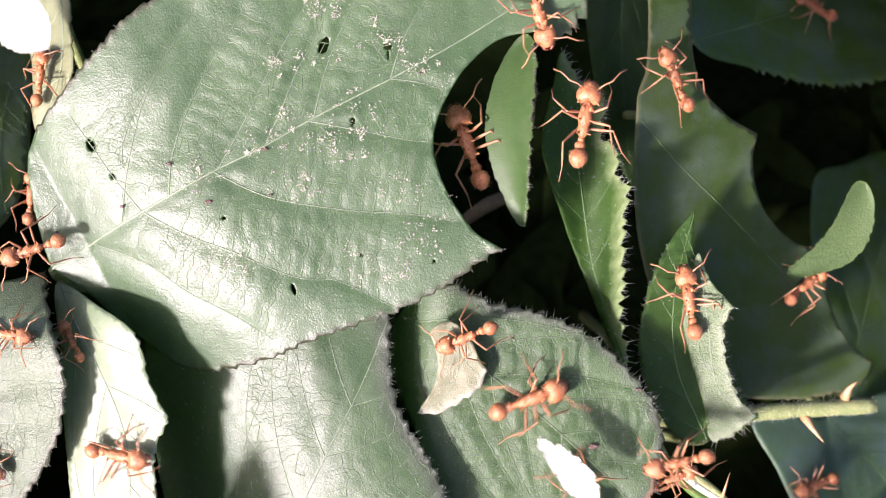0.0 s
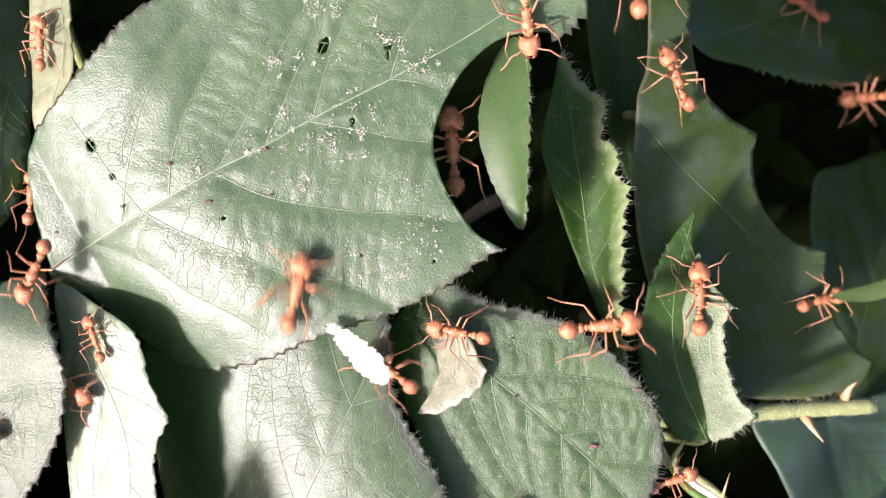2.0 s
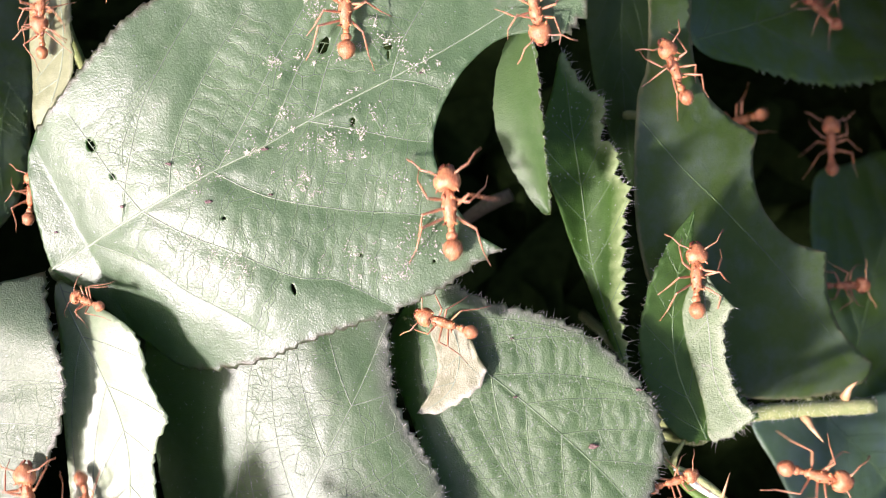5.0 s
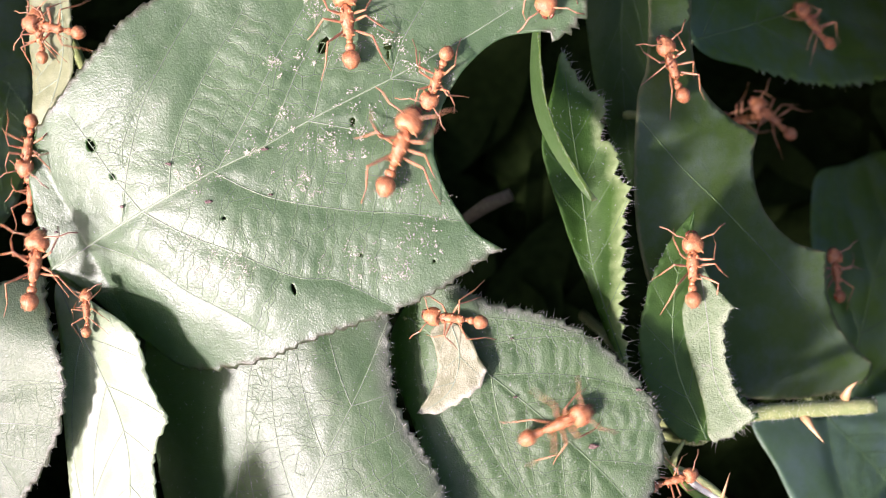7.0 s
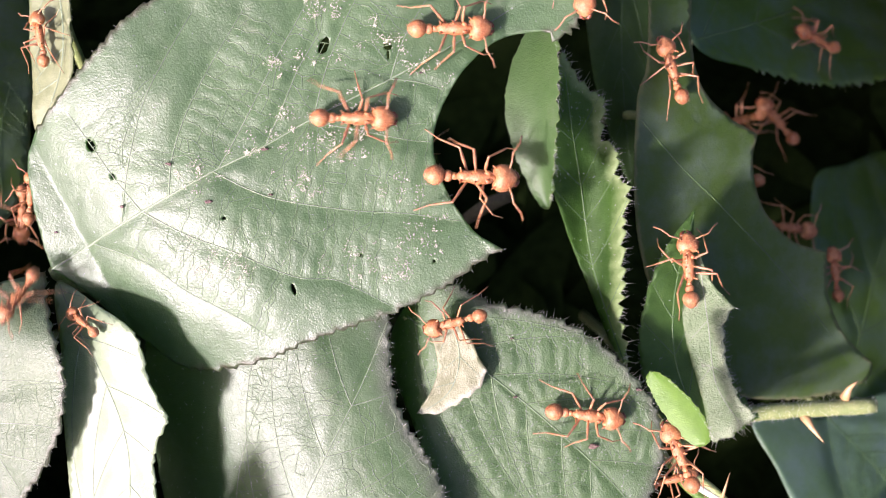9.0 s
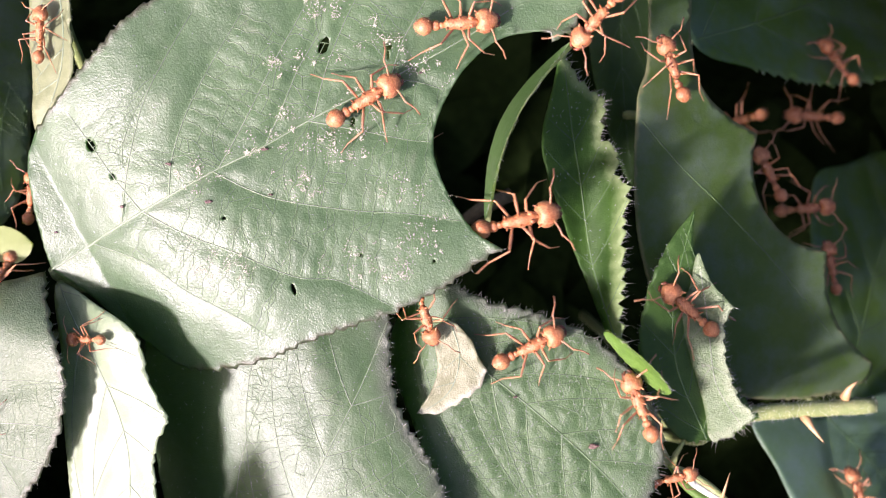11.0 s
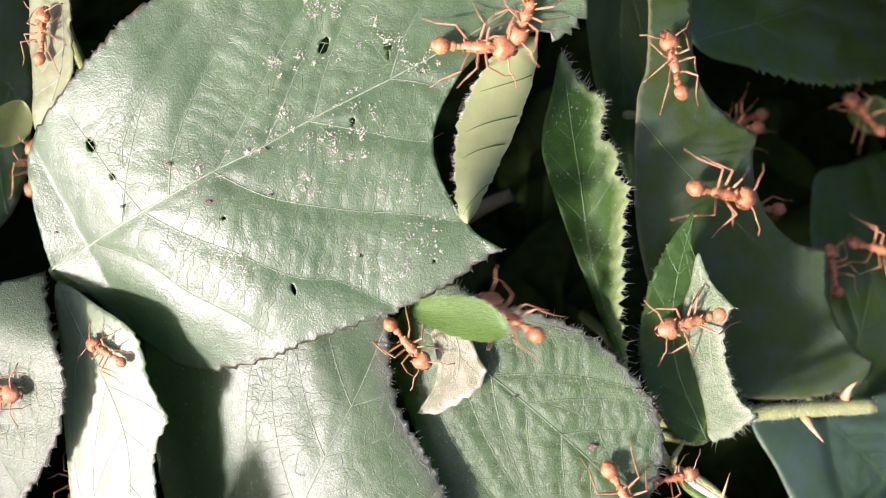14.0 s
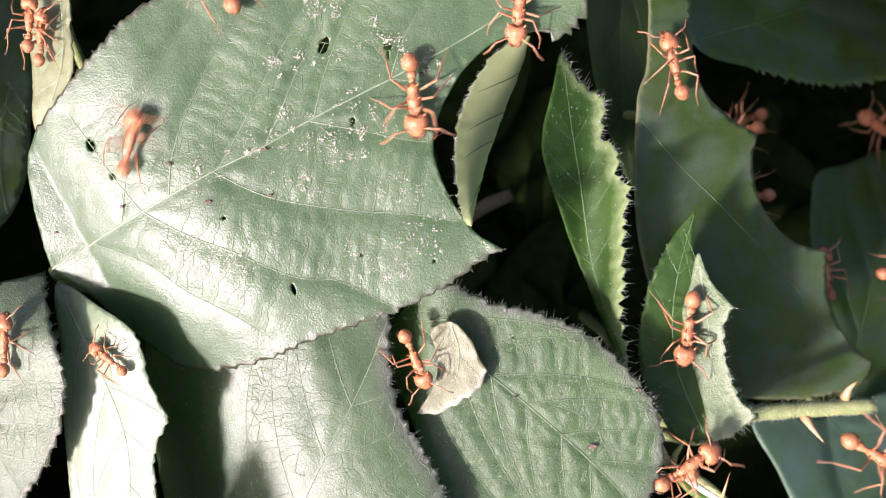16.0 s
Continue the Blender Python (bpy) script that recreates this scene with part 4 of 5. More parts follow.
def back_shape(p):
    """One long trunk with broad shoulders and two shallow waists."""
    wide = math.sqrt(1 + p.x * p.x) * (1 + 0.1 * math.cos(7.2 * p.x - 0.8)) * (1 + 0.13 * p.x) * (1 + 0.1 * noise.noise(p * 2.6))
    return (p.x, p.y * wide, p.z * wide)


def build_ant():
    ant = tagged(new("leafcutter_ant"), "orange leafcutter ant", "ant", "leafcutter ants")
    head = part("head", blob((2.4, 0, 1.5), (1.08, 1.1, 0.84), 14, 18, head_shape), ANT, ant)
    for s in (1, -1):
        part("mandible", tube([(3.05, s * 0.45, 1.25), (3.4, s * 0.42, 1.15), (3.6, s * 0.18, 1.1), (3.6, s * 0.02, 1.1)], [0.22, 0.19, 0.12, 0.03], 8), JAW, head)
        part("spine", sharp_spike((1.75, s * 0.72, 1.8), (1.42, s * 0.95, 2.05), 0.13), ANT, head)
        part("eye", blob((2.68, s * 0.88, 1.75), (0.13, 0.1, 0.13), 6, 8), JAW, head)
    thorax = part("thorax", joined(
        blob((0.15, 0, 1.36), (1.5, 0.56, 0.52), 26, 16, back_shape),
        blob((1.12, 0.34, 1.78), (0.24, 0.2, 0.2), 6, 8), blob((1.12, -0.34, 1.78), (0.24, 0.2, 0.2), 6, 8), blob((0.45, 0.2, 1.72), (0.2, 0.15, 0.17), 6, 8), blob((0.45, -0.2, 1.72), (0.2, 0.15, 0.17), 6, 8), blob((-0.6, 0.2, 1.62), (0.24, 0.15, 0.16), 6, 8), blob((-0.6, -0.2, 1.62), (0.24, 0.15, 0.16), 6, 8),
        tube([(1.3, 0, 1.4), (1.75, 0, 1.45)], [0.3, 0.3], 8)), ANT, ant)
    for x in (1.05, 0.2, -0.95):
        for s in (1, -1):
            part("spine", sharp_spike((x, s * 0.3, 1.6), (x - 0.14, s * 0.66, 2.2), 0.13), ANT, thorax)
    part("waist", joined(blob((-1.5, 0, 1.12), (0.36, 0.3, 0.32)), blob((-2.02, 0, 1.18), (0.42, 0.47, 0.4)), tube([(-1.1, 0, 1.1), (-2.5, 0, 1.15)], [0.24, 0.24], 8)), ANT, ant)
    part("gaster", blob((-3.1, 0, 1.35), (0.86, 0.8, 0.76), 18, 22, lambda p: tuple(Vector((p.x, p.y * (1 - 0.2 * max(0, -p.x)), p.z * (1 - 0.15 * max(0, -p.x)))) * (1 + 0.04 * noise.noise(p * 4.2)))), ANT, ant)
    for where, centre, radii, count in (("head", (2.4, 0, 1.5), (1.06, 1.08, 0.82), 60), ("gaster", (-3.1, 0, 1.35), (0.86, 0.8, 0.76), 70)):
        rng = random.Random(count)
        roots, ways = [], []
        for _ in range(count):
            d = Vector((rng.gauss(0, 1), rng.gauss(0, 1), abs(rng.gauss(0, 1)))).normalized()
            roots.append(Vector(centre) + Vector([d[k] * radii[k] * 0.97 for k in range(3)]))
            ways.append(d + Vector((-0.4, 0, 0)))
        tagged(part("bristles", hairs(roots, ways, [rng.uniform(0.12, 0.3) for _ in range(count)], 0.022), ANT_LEG, ant), kind="stuff")
    limbs = []
    plan = (((0.85, 0.38, 1.05), (1.05, 1.8, 2.2), (2.5, 2.45, 0.7), (3.35, 2.3, 0.04)),
            ((0.2, 0.38, 1.0), (0.4, 2.05, 2.35), (-0.7, 3.05, 0.75), (-1.25, 3.7, 0.04)),
            ((-0.5, 0.36, 1.0), (-1.55, 2.15, 2.5), (-3.4, 2.4, 0.8), (-4.6, 2.85, 0.04)))
    for s in (1, -1):
        for row, (hip, knee, ankle, foot) in enumerate(plan):
            base = Vector((hip[0], hip[1] * s, hip[2]))
            to = [Vector((p[0], p[1] * s, p[2])) - base for p in (hip, knee, ankle, foot)]
            path = [to[0], to[0].lerp(to[1], 0.12), to[0].lerp(to[1], 0.5), to[0].lerp(to[1], 0.94), to[1], to[1].lerp(to[2], 0.06), to[1].lerp(to[2], 0.6), to[1].lerp(to[2], 0.95), to[2], to[2].lerp(to[3], 0.12), to[2].lerp(to[3], 0.6), to[3]]
            leg = part("leg", tube(path, [0.15, 0.1, 0.135, 0.085, 0.1, 0.075, 0.09, 0.06, 0.055, 0.04, 0.036, 0.045], 7), ANT_LEG, ant)
            leg.location = base * MM
            leg["beat"] = (row + (s > 0)) % 2
            limbs.append(leg)
        base = Vector((2.75, s * 0.5, 1.85))
        path = [Vector((0, 0, 0)), Vector((0.35, s * 0.75, 0.25)), Vector((0.55, s * 1.45, 0.3)), Vector((0.7, s * 1.58, 0.28)), Vector((1.2, s * 2.15, 0.0)), Vector((1.45, s * 2.75, -0.5))]
        feeler = part("antenna", tube(path, [0.085, 0.065, 0.08, 0.06, 0.065, 0.075], 6), ANT_LEG, ant)
        feeler.location = base * MM
        feeler["beat"] = 2 + (s > 0)
    return ant


ANT_COUNT = 37
ANT_MODEL = build_ant()
HERD = [ANT_MODEL] + [copy_thing(ANT_MODEL, Matrix()) for _ in range(ANT_COUNT - 1)]
USED = []


def stand(surf, x, y, heading, lift):
    """Pose of an ant that stands on a leaf, or level at a height, and looks that way."""
    if isinstance(surf, str):
        z, h = surface(surf, x, y), 0.5
        n = Vector(((surface(surf, x - h, y) - surface(surf, x + h, y)) / (2 * h), (surface(surf, x, y - h) - surface(surf, x, y + h)) / (2 * h), 1)).normalized()
    else:
        z, n = surf, Vector((0, 0, 1))
    a = Vector((math.cos(radians(heading)), math.sin(radians(heading)), 0))
    a = (a - n * a.dot(n)).normalized()
    m = Matrix((a, n.cross(a), n)).transposed().to_4x4()
    return Matrix.Translation(Vector((x, y, z + lift + 0.2)) * MM) @ m


def crawl(label, size, rows):
    """Walks one ant along rows (seconds, leaf or height, x, y, heading, lift); its legs step with the way it goes."""
    rng = random.Random(len(USED))
    ant = HERD[len(USED)]
    USED.append(ant)
    ant.scale = (size, size, size)
    tagged(ant, label)
    poses = [(t, stand(s, x, y, a, lift)) for t, s, x, y, a, lift in rows]
    full = []
    for (t0, m0), (t1, m1) in zip(poses[:-1], poses[1:]):
        full.append((t0, m0))
        gap = (m0.to_quaternion().rotation_difference(m1.to_quaternion())).angle
        if gap > 1.3:
            for k in (1, 2):
                full.append((t0 + (t1 - t0) * k / 3, m0.lerp(m1, k / 3)))
    full.append(poses[-1])
    if full[0][0] > 0:
        full.insert(0, (0.0, full[0][1]))
    if full[-1][0] < 16:
        full.append((16.0, full[-1][1]))
    walk(ant, full)
    # steps: a swing for every 3 mm of way or 40 degrees of turn
    times = [k * 0.1 for k in range(161)]
    stops = [f[0] for f in full]
    px = np.interp(times, stops, [f[1].translation.x for f in full])
    py = np.interp(times, stops, [f[1].translation.y for f in full])
    go = np.concatenate(([0], np.cumsum(np.hypot(np.diff(px), np.diff(py))))) / MM / (3.4 * size)
    for limb in ant.children:
        beat = limb.get("beat")
        if beat is None:
            continue
        rest = limb.location.copy()
        side = 1 if rest.y > 0 else -1
        skew, raised = rng.uniform(-16, 16), rng.uniform(-5, 5)
        out, last = [], None
        for t, g in zip(times, go):
            if beat < 2:
                w = 2 * math.pi * g * 0.5 + math.pi * beat
                turn, up = skew + side * -17 * math.cos(w), raised + max(0, 11 * math.sin(w))
            else:
                turn, up = skew + 9 * math.sin(2.6 * t + beat * 2 + size * 9), 6 * math.sin(1.7 * t + beat)
            state = (round(turn, 1), round(up, 1))
            if last is None or t > 15.95 or abs(state[0] - last[0]) + abs(state[1] - last[1]) > 2.5 or t == 0:
                m = Matrix.Translation(rest) @ Euler((radians(up) * side, 0, radians(turn))).to_matrix().to_4x4()
                if out and t - held > 0.15:
                    out.append((t - 0.1, out[-1][1]))
                out.append((t, m))
                last, held = state, t
        walk(limb, out)


def shift(thing, rows):
    """Moves a loose piece: seconds, place, heading and roll about its length."""
    full = [(t, pose(x * MM, y * MM, z * MM, 0, 0, a) @ pose(0, 0, 0, r, 0, 0)) for t, x, y, z, a, r in rows]
    if full[-1][0] < 16:
        full.append((16.0, full[-1][1]))
    walk(thing, full)


def motions():
    shift(flap_piece, [
        (0, 6.9, 11.0, -2.0, -91, 48),
        (0.5, 5.0, 10.8, -2.0, -91, 84),
        (1, 3.4, 10.5, -2.0, -89, 122),
        (1.5, 7.1, 10.8, -2.0, -88, 50),
        (2, 6.4, 10.7, -2.0, -88, 42),
        (3, 6.8, 10.8, -2.0, -87, 38),
        (3.5, 6.0, 10.6, -2.0, -90, 42),
        (4.2, 6.4, 11.0, -2.0, -87, 32),
        (6.3, 10.2, 12.7, -2.0, -72, 84),
        (7, 10.5, 12.7, -2.0, -73, 85),
        (8, 10.8, 12.7, -2.0, -75, 83),
        (8.5, 10.7, 12.8, -2.0, -77, 72),
        (9.2, 8.2, 12.4, -2.0, -91, 35),
        (11.3, 6.8, 10.7, 0.3, -116, 84),
        (11.5, 6.5, 10.6, 0.3, -114, 90),
        (12, 5.4, 10.8, 0.3, -111, 148),
        (13, 5.1, 10.8, 0.3, -111, 150),
        (14, 4.7, 10.8, 0.3, -110, 150),
        (15, 4.6, 10.8, 0.3, -108, 142),
        (16, 4.3, 10.8, 0.3, -107, 128),
    ])
    shift(cut_strip, [
        (0, 39.7, 2.1, -16.0, 50, 0),
        (0.5, 39.7, 2.3, -16.0, 51, 5),
        (1, 36.0, 3.4, -14.6, 83, 50),
        (1.5, 44.4, -0.2, -17.9, 30, 20),
        (2, 47.0, -2.8, -18.9, 19, 55),
        (2.5, 47.8, -8.7, -19.6, -11, 72),
        (3, 48.3, -6.4, -19.6, -2, 75),
        (3.5, 48.6, -3.8, -19.6, -4, 45),
        (4.2, 49.9, -5.7, -20.1, -4, 70),
        (6, 74.9, -10.9, -37.2, 0, 70),
    ])
    shift(petal, [
        (0, 11.3, -20.2, -1.3, -47, 10),
        (0.5, 4.9, -15.6, 0.0, -53, 10),
        (1, -0.6, -16.4, 0.0, -27, 45),
        (1.5, -3.0, -12.9, 0.0, -53, 40),
        (2, -7.7, -9.3, 0.0, -44, 30),
        (2.5, -10.7, -6.0, -0.1, -61, 35),
        (3, -15.1, 2.5, 0.5, -83, 75),
        (3.5, -18.2, 10.0, 1.1, -79, 62),
        (4, -22.8, 15.1, 1.3, -78, 72),
        (4.2, -25.2, 19.8, 1.6, -77, 65),
        (4.8, -31.8, 28.9, 2.1, -61, 60),
        (6, -35.1, 37.2, 2.7, -61, 60),
    ])
    shift(green_piece, [
        (0, 19.9, -43.1, -4.0, -82, 70),
        (6, 19.9, -35.7, -4.0, -82, 70),
        (7, 20.6, -29.8, -4.0, -85, 70),
        (7.5, 20.4, -24.7, -4.0, -83, 65),
        (8, 22.3, -21.8, -3.0, -81, 68),
        (8.5, 23.2, -16.8, -2.0, -77, 72),
        (9, 21.4, -14.5, -1.0, -53, 48),
        (9.2, 21.5, -15.2, -1.0, -53, 45),
        (10.2, 18.9, -11.6, -2.0, -44, 60),
        (11.3, 17.1, -9.1, -3.0, -43, 74),
        (11.5, 14.7, -6.8, -3.0, -36, 74),
        (12, 12.4, -4.9, -3.0, -18, 72),
        (12.5, 8.9, -2.6, -3.0, -7, 80),
        (13, 7.7, -2.6, -3.0, -15, 60),
        (13.5, 8.3, -2.3, -2.0, -41, 62),
        (14, 1.5, -6.3, 1.0, -13, 0),
        (14.5, -5.2, -0.6, 0.8, -34, 20),
        (15, -12.2, 8.4, 1.2, -13, 28),
        (15.5, -17.8, 20.6, 2.0, -27, 25),
        (15.8, -22.7, 26.8, 2.3, -30, 25),
        (16, -24.2, 28.8, 2.5, -30, 25),
    ])
    shift(pale_disc, [
        (0, -49.7, -3.3, -9.0, 0, 20),
        (9.8, -49.7, -3.3, -9.0, 0, 20),
        (11.3, -41.8, 1.4, -9.0, -2, 40),
        (11.5, -41.8, 1.7, -9.0, 0, 5),
        (12, -42.7, 2.2, -9.0, -1, 0),
        (12.5, -42.2, 1.9, -9.0, -2, 0),
        (13, -42.2, 4.2, -9.0, 21, 48),
        (13.5, -41.9, 11.9, -9.0, 39, 72),
        (14, -42.3, 12.3, -9.0, 63, 55),
        (14.5, -47.5, 16.1, -9.0, 34, 55),
        (16, -53.0, 16.9, -9.0, 18, 55),
    ])
    shift(round_piece, [
        (0, 74.5, 26.9, -42.0, 0, 0),
        (13, 66.8, 22.7, -42.0, 0, 0),
        (14, 53.6, 16.7, -42.0, 0, 0),
        (14.5, 51.3, 9.6, -42.0, 6, 0),
        (15, 47.6, 7.5, -42.0, 9, 35),
        (15.5, 51.6, 14.9, -42.0, -16, 10),
        (16, 61.1, 21.9, -42.0, -11, 0),
    ])
    shift(white_petal, [
        (0, -39.2, 21.0, -3.0, -44, 0),
        (0.5, -40.3, 24.1, -3.0, -43, 30),
        (1, -41.5, 24.4, -3.0, -47, 30),
        (1.5, -40.9, 24.6, -3.0, -46, 60),
        (2.2, -45.1, 29.2, -3.0, -45, 60),
    ])
    crawl('orange leafcutter ant clinging to a pale leaf edge', 0.75, [
        (0, 'strip', -38.3, 16.6, 78, 0.0), (0.5, 'strip', -38.0, 17.1, 85, 0.0), (1, 'strip', -38.0, 18.2, 90, 0.0), (1.5, 'strip', -38.3, 18.8, 85, 0.0),
        (2, 'strip', -38.3, 20.0, 90, 0.0), (2.5, 'strip', -38.4, 20.5, 86, 0.0), (3, 'strip', -38.4, 20.7, 88, 0.0), (3.5, 'strip', -38.3, 21.7, 85, 0.0),
        (4.2, 'strip', -38.3, 21.6, 90, 0.0), (6.3, 'strip', -38.3, 20.6, 102, 0.0), (7, 'strip', -38.4, 20.7, 101, 0.0), (8, 'strip', -38.0, 20.5, 96, 0.0),
        (8.5, 'strip', -38.5, 20.3, 107, 0.0), (9.2, 'strip', -38.2, 20.4, 98, 0.0), (11.3, 'strip', -38.3, 20.8, 84, 0.0), (12, 'strip', -38.1, 20.7, 84, 0.0),
        (14, 'strip', -38.1, 20.6, 82, 0.0), (16, 'strip', -38.2, 20.5, 84, 0.0),
    ])
    crawl('orange leafcutter ant climbing down along leaf edges', 0.85, [
        (0, -4, -38.1, -0.1, -161, 0.0), (0.5, -4, -38.4, 0.2, -168, 0.0), (1, -4, -38.9, -0.6, -96, 0.0), (1.5, -4, -39.4, -0.3, -121, 0.0),
        (2, -3, -37.6, -2.2, -113, 0.0), (2.5, -2, -36.7, -6.1, -99, 0.0), (3, 'white', -36.6, -10.2, -90, 0.0), (3.5, 'white', -34.4, -14.9, -78, 0.0),
        (4, 'white', -34.9, -16.4, -76, 0.0), (4.2, 'white', -33.8, -18.1, -85, 0.0), (5.2, 'white', -32.9, -27.9, -76, 0.0), (7.2, -35, -119.0, -99.8, -76, 0),
    ])
    crawl('small orange leafcutter ant resting on a sunlit leaf', 0.62, [
        (0, 'white', -34.2, -8.5, 130, 0.0), (0.5, 'white', -32.4, -8.0, 121, 0.0), (1, 'white', -32.0, -8.0, 118, 0.0), (2, 'white', -31.7, -8.1, 113, 0.0),
        (2.5, 'white', -30.8, -7.5, 98, 0.0), (3, 'white', -31.3, -6.5, 113, 0.0), (3.5, 'white', -32.4, -6.7, 141, 0.0), (4, 'white', -32.6, -5.0, 171, 0.0),
        (4.2, 'white', -32.7, -4.7, 203, 0.0), (6.3, 'white', -32.4, -5.5, 93, 0.0), (7, 'white', -32.5, -5.9, 100, 0.0), (7.5, 'white', -32.6, -6.1, 110, 0.0),
        (8, 'white', -32.5, -6.8, 126, 0.0), (8.5, 'white', -32.3, -6.7, 133, 0.0), (9, 'white', -33.0, -6.8, 152, 0.0), (9.2, 'white', -33.0, -6.9, 161, 0.0),
        (11.3, 'white', -32.6, -8.5, 184, 0.0), (12, 'white', -32.3, -8.5, 185, 0.0), (13, 'white', -31.8, -8.7, 174, 0.0), (13.5, 'white', -31.0, -9.1, 160, 0.0),
        (14.5, 'white', -30.5, -9.4, 156, 0.0), (15.5, 'white', -30.3, -9.7, 150, 0.0), (16, 'white', -30.4, -9.9, 149, 0.0),
    ])
    crawl('orange leafcutter ant on a grey-green leaf', 0.75, [
        (0, 'far_left', -39.5, -7.9, -8, 0.0), (0.5, 'far_left', -39.1, -8.2, -12, 0.0), (1, 'far_left', -38.2, -6.0, 15, 0.0), (1.4, 'far_left', -41.1, -7.2, -11, 0.0),
        (2, 'far_left', -48.2, -8.2, -6, 0.0), (4, -35, -160.7, -27.2, -6, 0),
    ])
    crawl('orange leafcutter ant crossing to a sunlit leaf', 0.85, [
        (0, 'far_left', -43.2, -19.9, -18, 0.0), (0.5, 'far_left', -42.7, -20.2, -16, 0.0), (1, 'far_left', -40.4, -18.3, 30, 0.0), (1.5, 'far_left', -36.8, -15.1, 45, 0.0),
        (2, 'white', -34.7, -13.0, -10, 0.0), (2.5, 'white', -30.3, -15.3, -44, 0.0), (3, 'white', -28.7, -18.6, -59, 0.0), (3.5, 'white', -28.9, -21.6, -73, 0.0),
        (4, 'white', -27.9, -20.5, -41, 0.0), (4.2, 'white', -27.9, -19.4, -23, 0.0), (5, 'white', -15.4, -28.4, -31, 0.0), (7, -35, -69.9, -126.7, -31, 0),
    ])
    crawl('orange leafcutter ant walking over leaves', 0.95, [
        (0, 'white', -29.3, -18.8, -2, 0.0), (0.5, -2, -26.0, -20.0, -5, 0.0), (1, -3, -22.2, -22.3, -18, 0.0), (1.5, 'mid', -16.9, -28.0, -35, 0.0),
        (3.5, -35, -73.8, -120.8, -35, 0),
    ])
    crawl('large orange leafcutter ant walking across a green leaf', 1.0, [
        (0, 'mid', 0.3, -36.1, 90, 0.0), (0.5, 'mid', -0.3, -29.0, 107, 0.0), (1, 'mid', -4.9, -20.1, 48, 0.0), (1.3, 'mid', -8.7, -17.6, 108, 0.0),
        (1.5, 'mid', -11.5, -16.3, 117, 0.0), (2, 'main', -13.1, -3.6, 75, 0.0), (2.5, 'main', -13.8, 8.2, 98, 0.0), (3, 'main', -10.2, 15.2, 49, 0.0),
        (3.5, 'main', -10.7, 15.5, 63, 0.0), (4, 'main', -10.6, 16.4, 71, 0.0), (4.2, 'main', -9.4, 20.1, 84, 0.0), (5.2, 'main', -8.5, 20.8, 92, 0.0),
        (6.3, 'main', -8.4, 18.9, 104, 0.0), (6.5, 'main', -8.3, 19.4, 101, 0.0), (7, 'main', -8.3, 19.9, 95, 0.0), (7.5, 'main', -7.6, 19.5, 85, 0.0),
        (8, 'main', -5.2, 19.5, 31, 0.0), (8.5, 'main', -2.1, 19.6, 1, 0.0), (9.2, 'main', 1.3, 19.4, 0, 0.0), (11.3, 'main', 1.5, 19.9, 5, 0.0),
        (11.5, 'main', 2.3, 19.6, 0, 0.0), (12, 'main', 2.7, 19.2, -4, 0.0), (12.5, 'main', 2.6, 19.0, 8, 0.0), (13, 'main', 3.1, 18.5, -4, 0.0),
        (13.5, 'main', 3.6, 18.6, 9, 0.0), (14, 'main', 3.0, 17.8, -3, 0.0), (14.5, 'main', 0.6, 19.0, 13, 0.0), (15, 'main', -0.4, 17.2, -15, 0.0),
        (15.5, 'main', -0.2, 14.9, -41, 0.0), (16, 'main', -2.5, 13.5, -84, 0.0),
    ])
    crawl('large orange leafcutter ant walking over leaf margins', 1.05, [
        (0, 'patch', 8.3, -14.0, 22, 0.0), (0.5, 'patch', 11.7, -8.8, 47, 0.0), (1, 'patch', 11.8, -4.7, 67, 0.0), (1.5, 'patch', 15.1, -5.7, 25, 0.0),
        (2, 'patch', 15.0, -7.0, 8, 0.0), (2.5, 'patch', 17.6, -12.9, -23, 0.0), (3, -7, 22.5, -16.2, -28, 0.0), (3.5, -8, 26.3, -19.2, -19, 0.0),
        (4, -13, 30.4, -19.4, 11, 0.0), (4.2, -13, 31.6, -20.1, -2, 0.0), (5.2, -14, 38.7, -23.1, -14, 0.0), (6, -14, 47.8, -28.5, -18, 0.0),
        (8, -35, 143.0, -85.3, -18, 0),
    ])
    crawl('orange leafcutter ant on a purple-edged leaf', 0.9, [
        (0, -5, 21.9, -20.0, -167, 0.0), (0.5, 'patch', 17.3, -17.8, -192, 0.0), (1, 'patch', 11.9, -17.6, -174, 0.0), (1.5, 'patch', 10.0, -20.8, -139, 0.0),
        (2, 'patch', 5.0, -26.8, -138, 0.0), (2.6, 'patch', 2.4, -33.3, -121, 0.0), (4.6, -35, 10.7, -141.7, -121, 0),
    ])
    crawl('orange leafcutter ant carrying a white petal', 0.85, [
        (0, 'patch', 13.1, -22.2, 131, 0.0), (0.5, 'patch', 6.6, -18.0, 146, 0.0), (1, 'patch', 2.1, -17.3, 162, 0.0), (1.5, 'patch', -0.1, -14.9, 148, 0.0),
        (2, 'mid', -5.1, -11.2, 144, 0.0), (2.5, 'main', -8.3, -8.2, 137, 0.0), (3, 'main', -13.2, -0.7, 111, 0.0), (3.5, 'main', -15.8, 7.1, 120, 0.0),
        (4, 'main', -20.5, 11.8, 123, 0.0), (4.2, 'main', -23.4, 17.4, 119, 0.0), (4.8, 'main', -28.3, 25.8, 117, 0.0), (6, 'main', -30.5, 32.2, 113, 0.0),
        (8, -35, -110.5, 116.4, 113, 0),
    ])
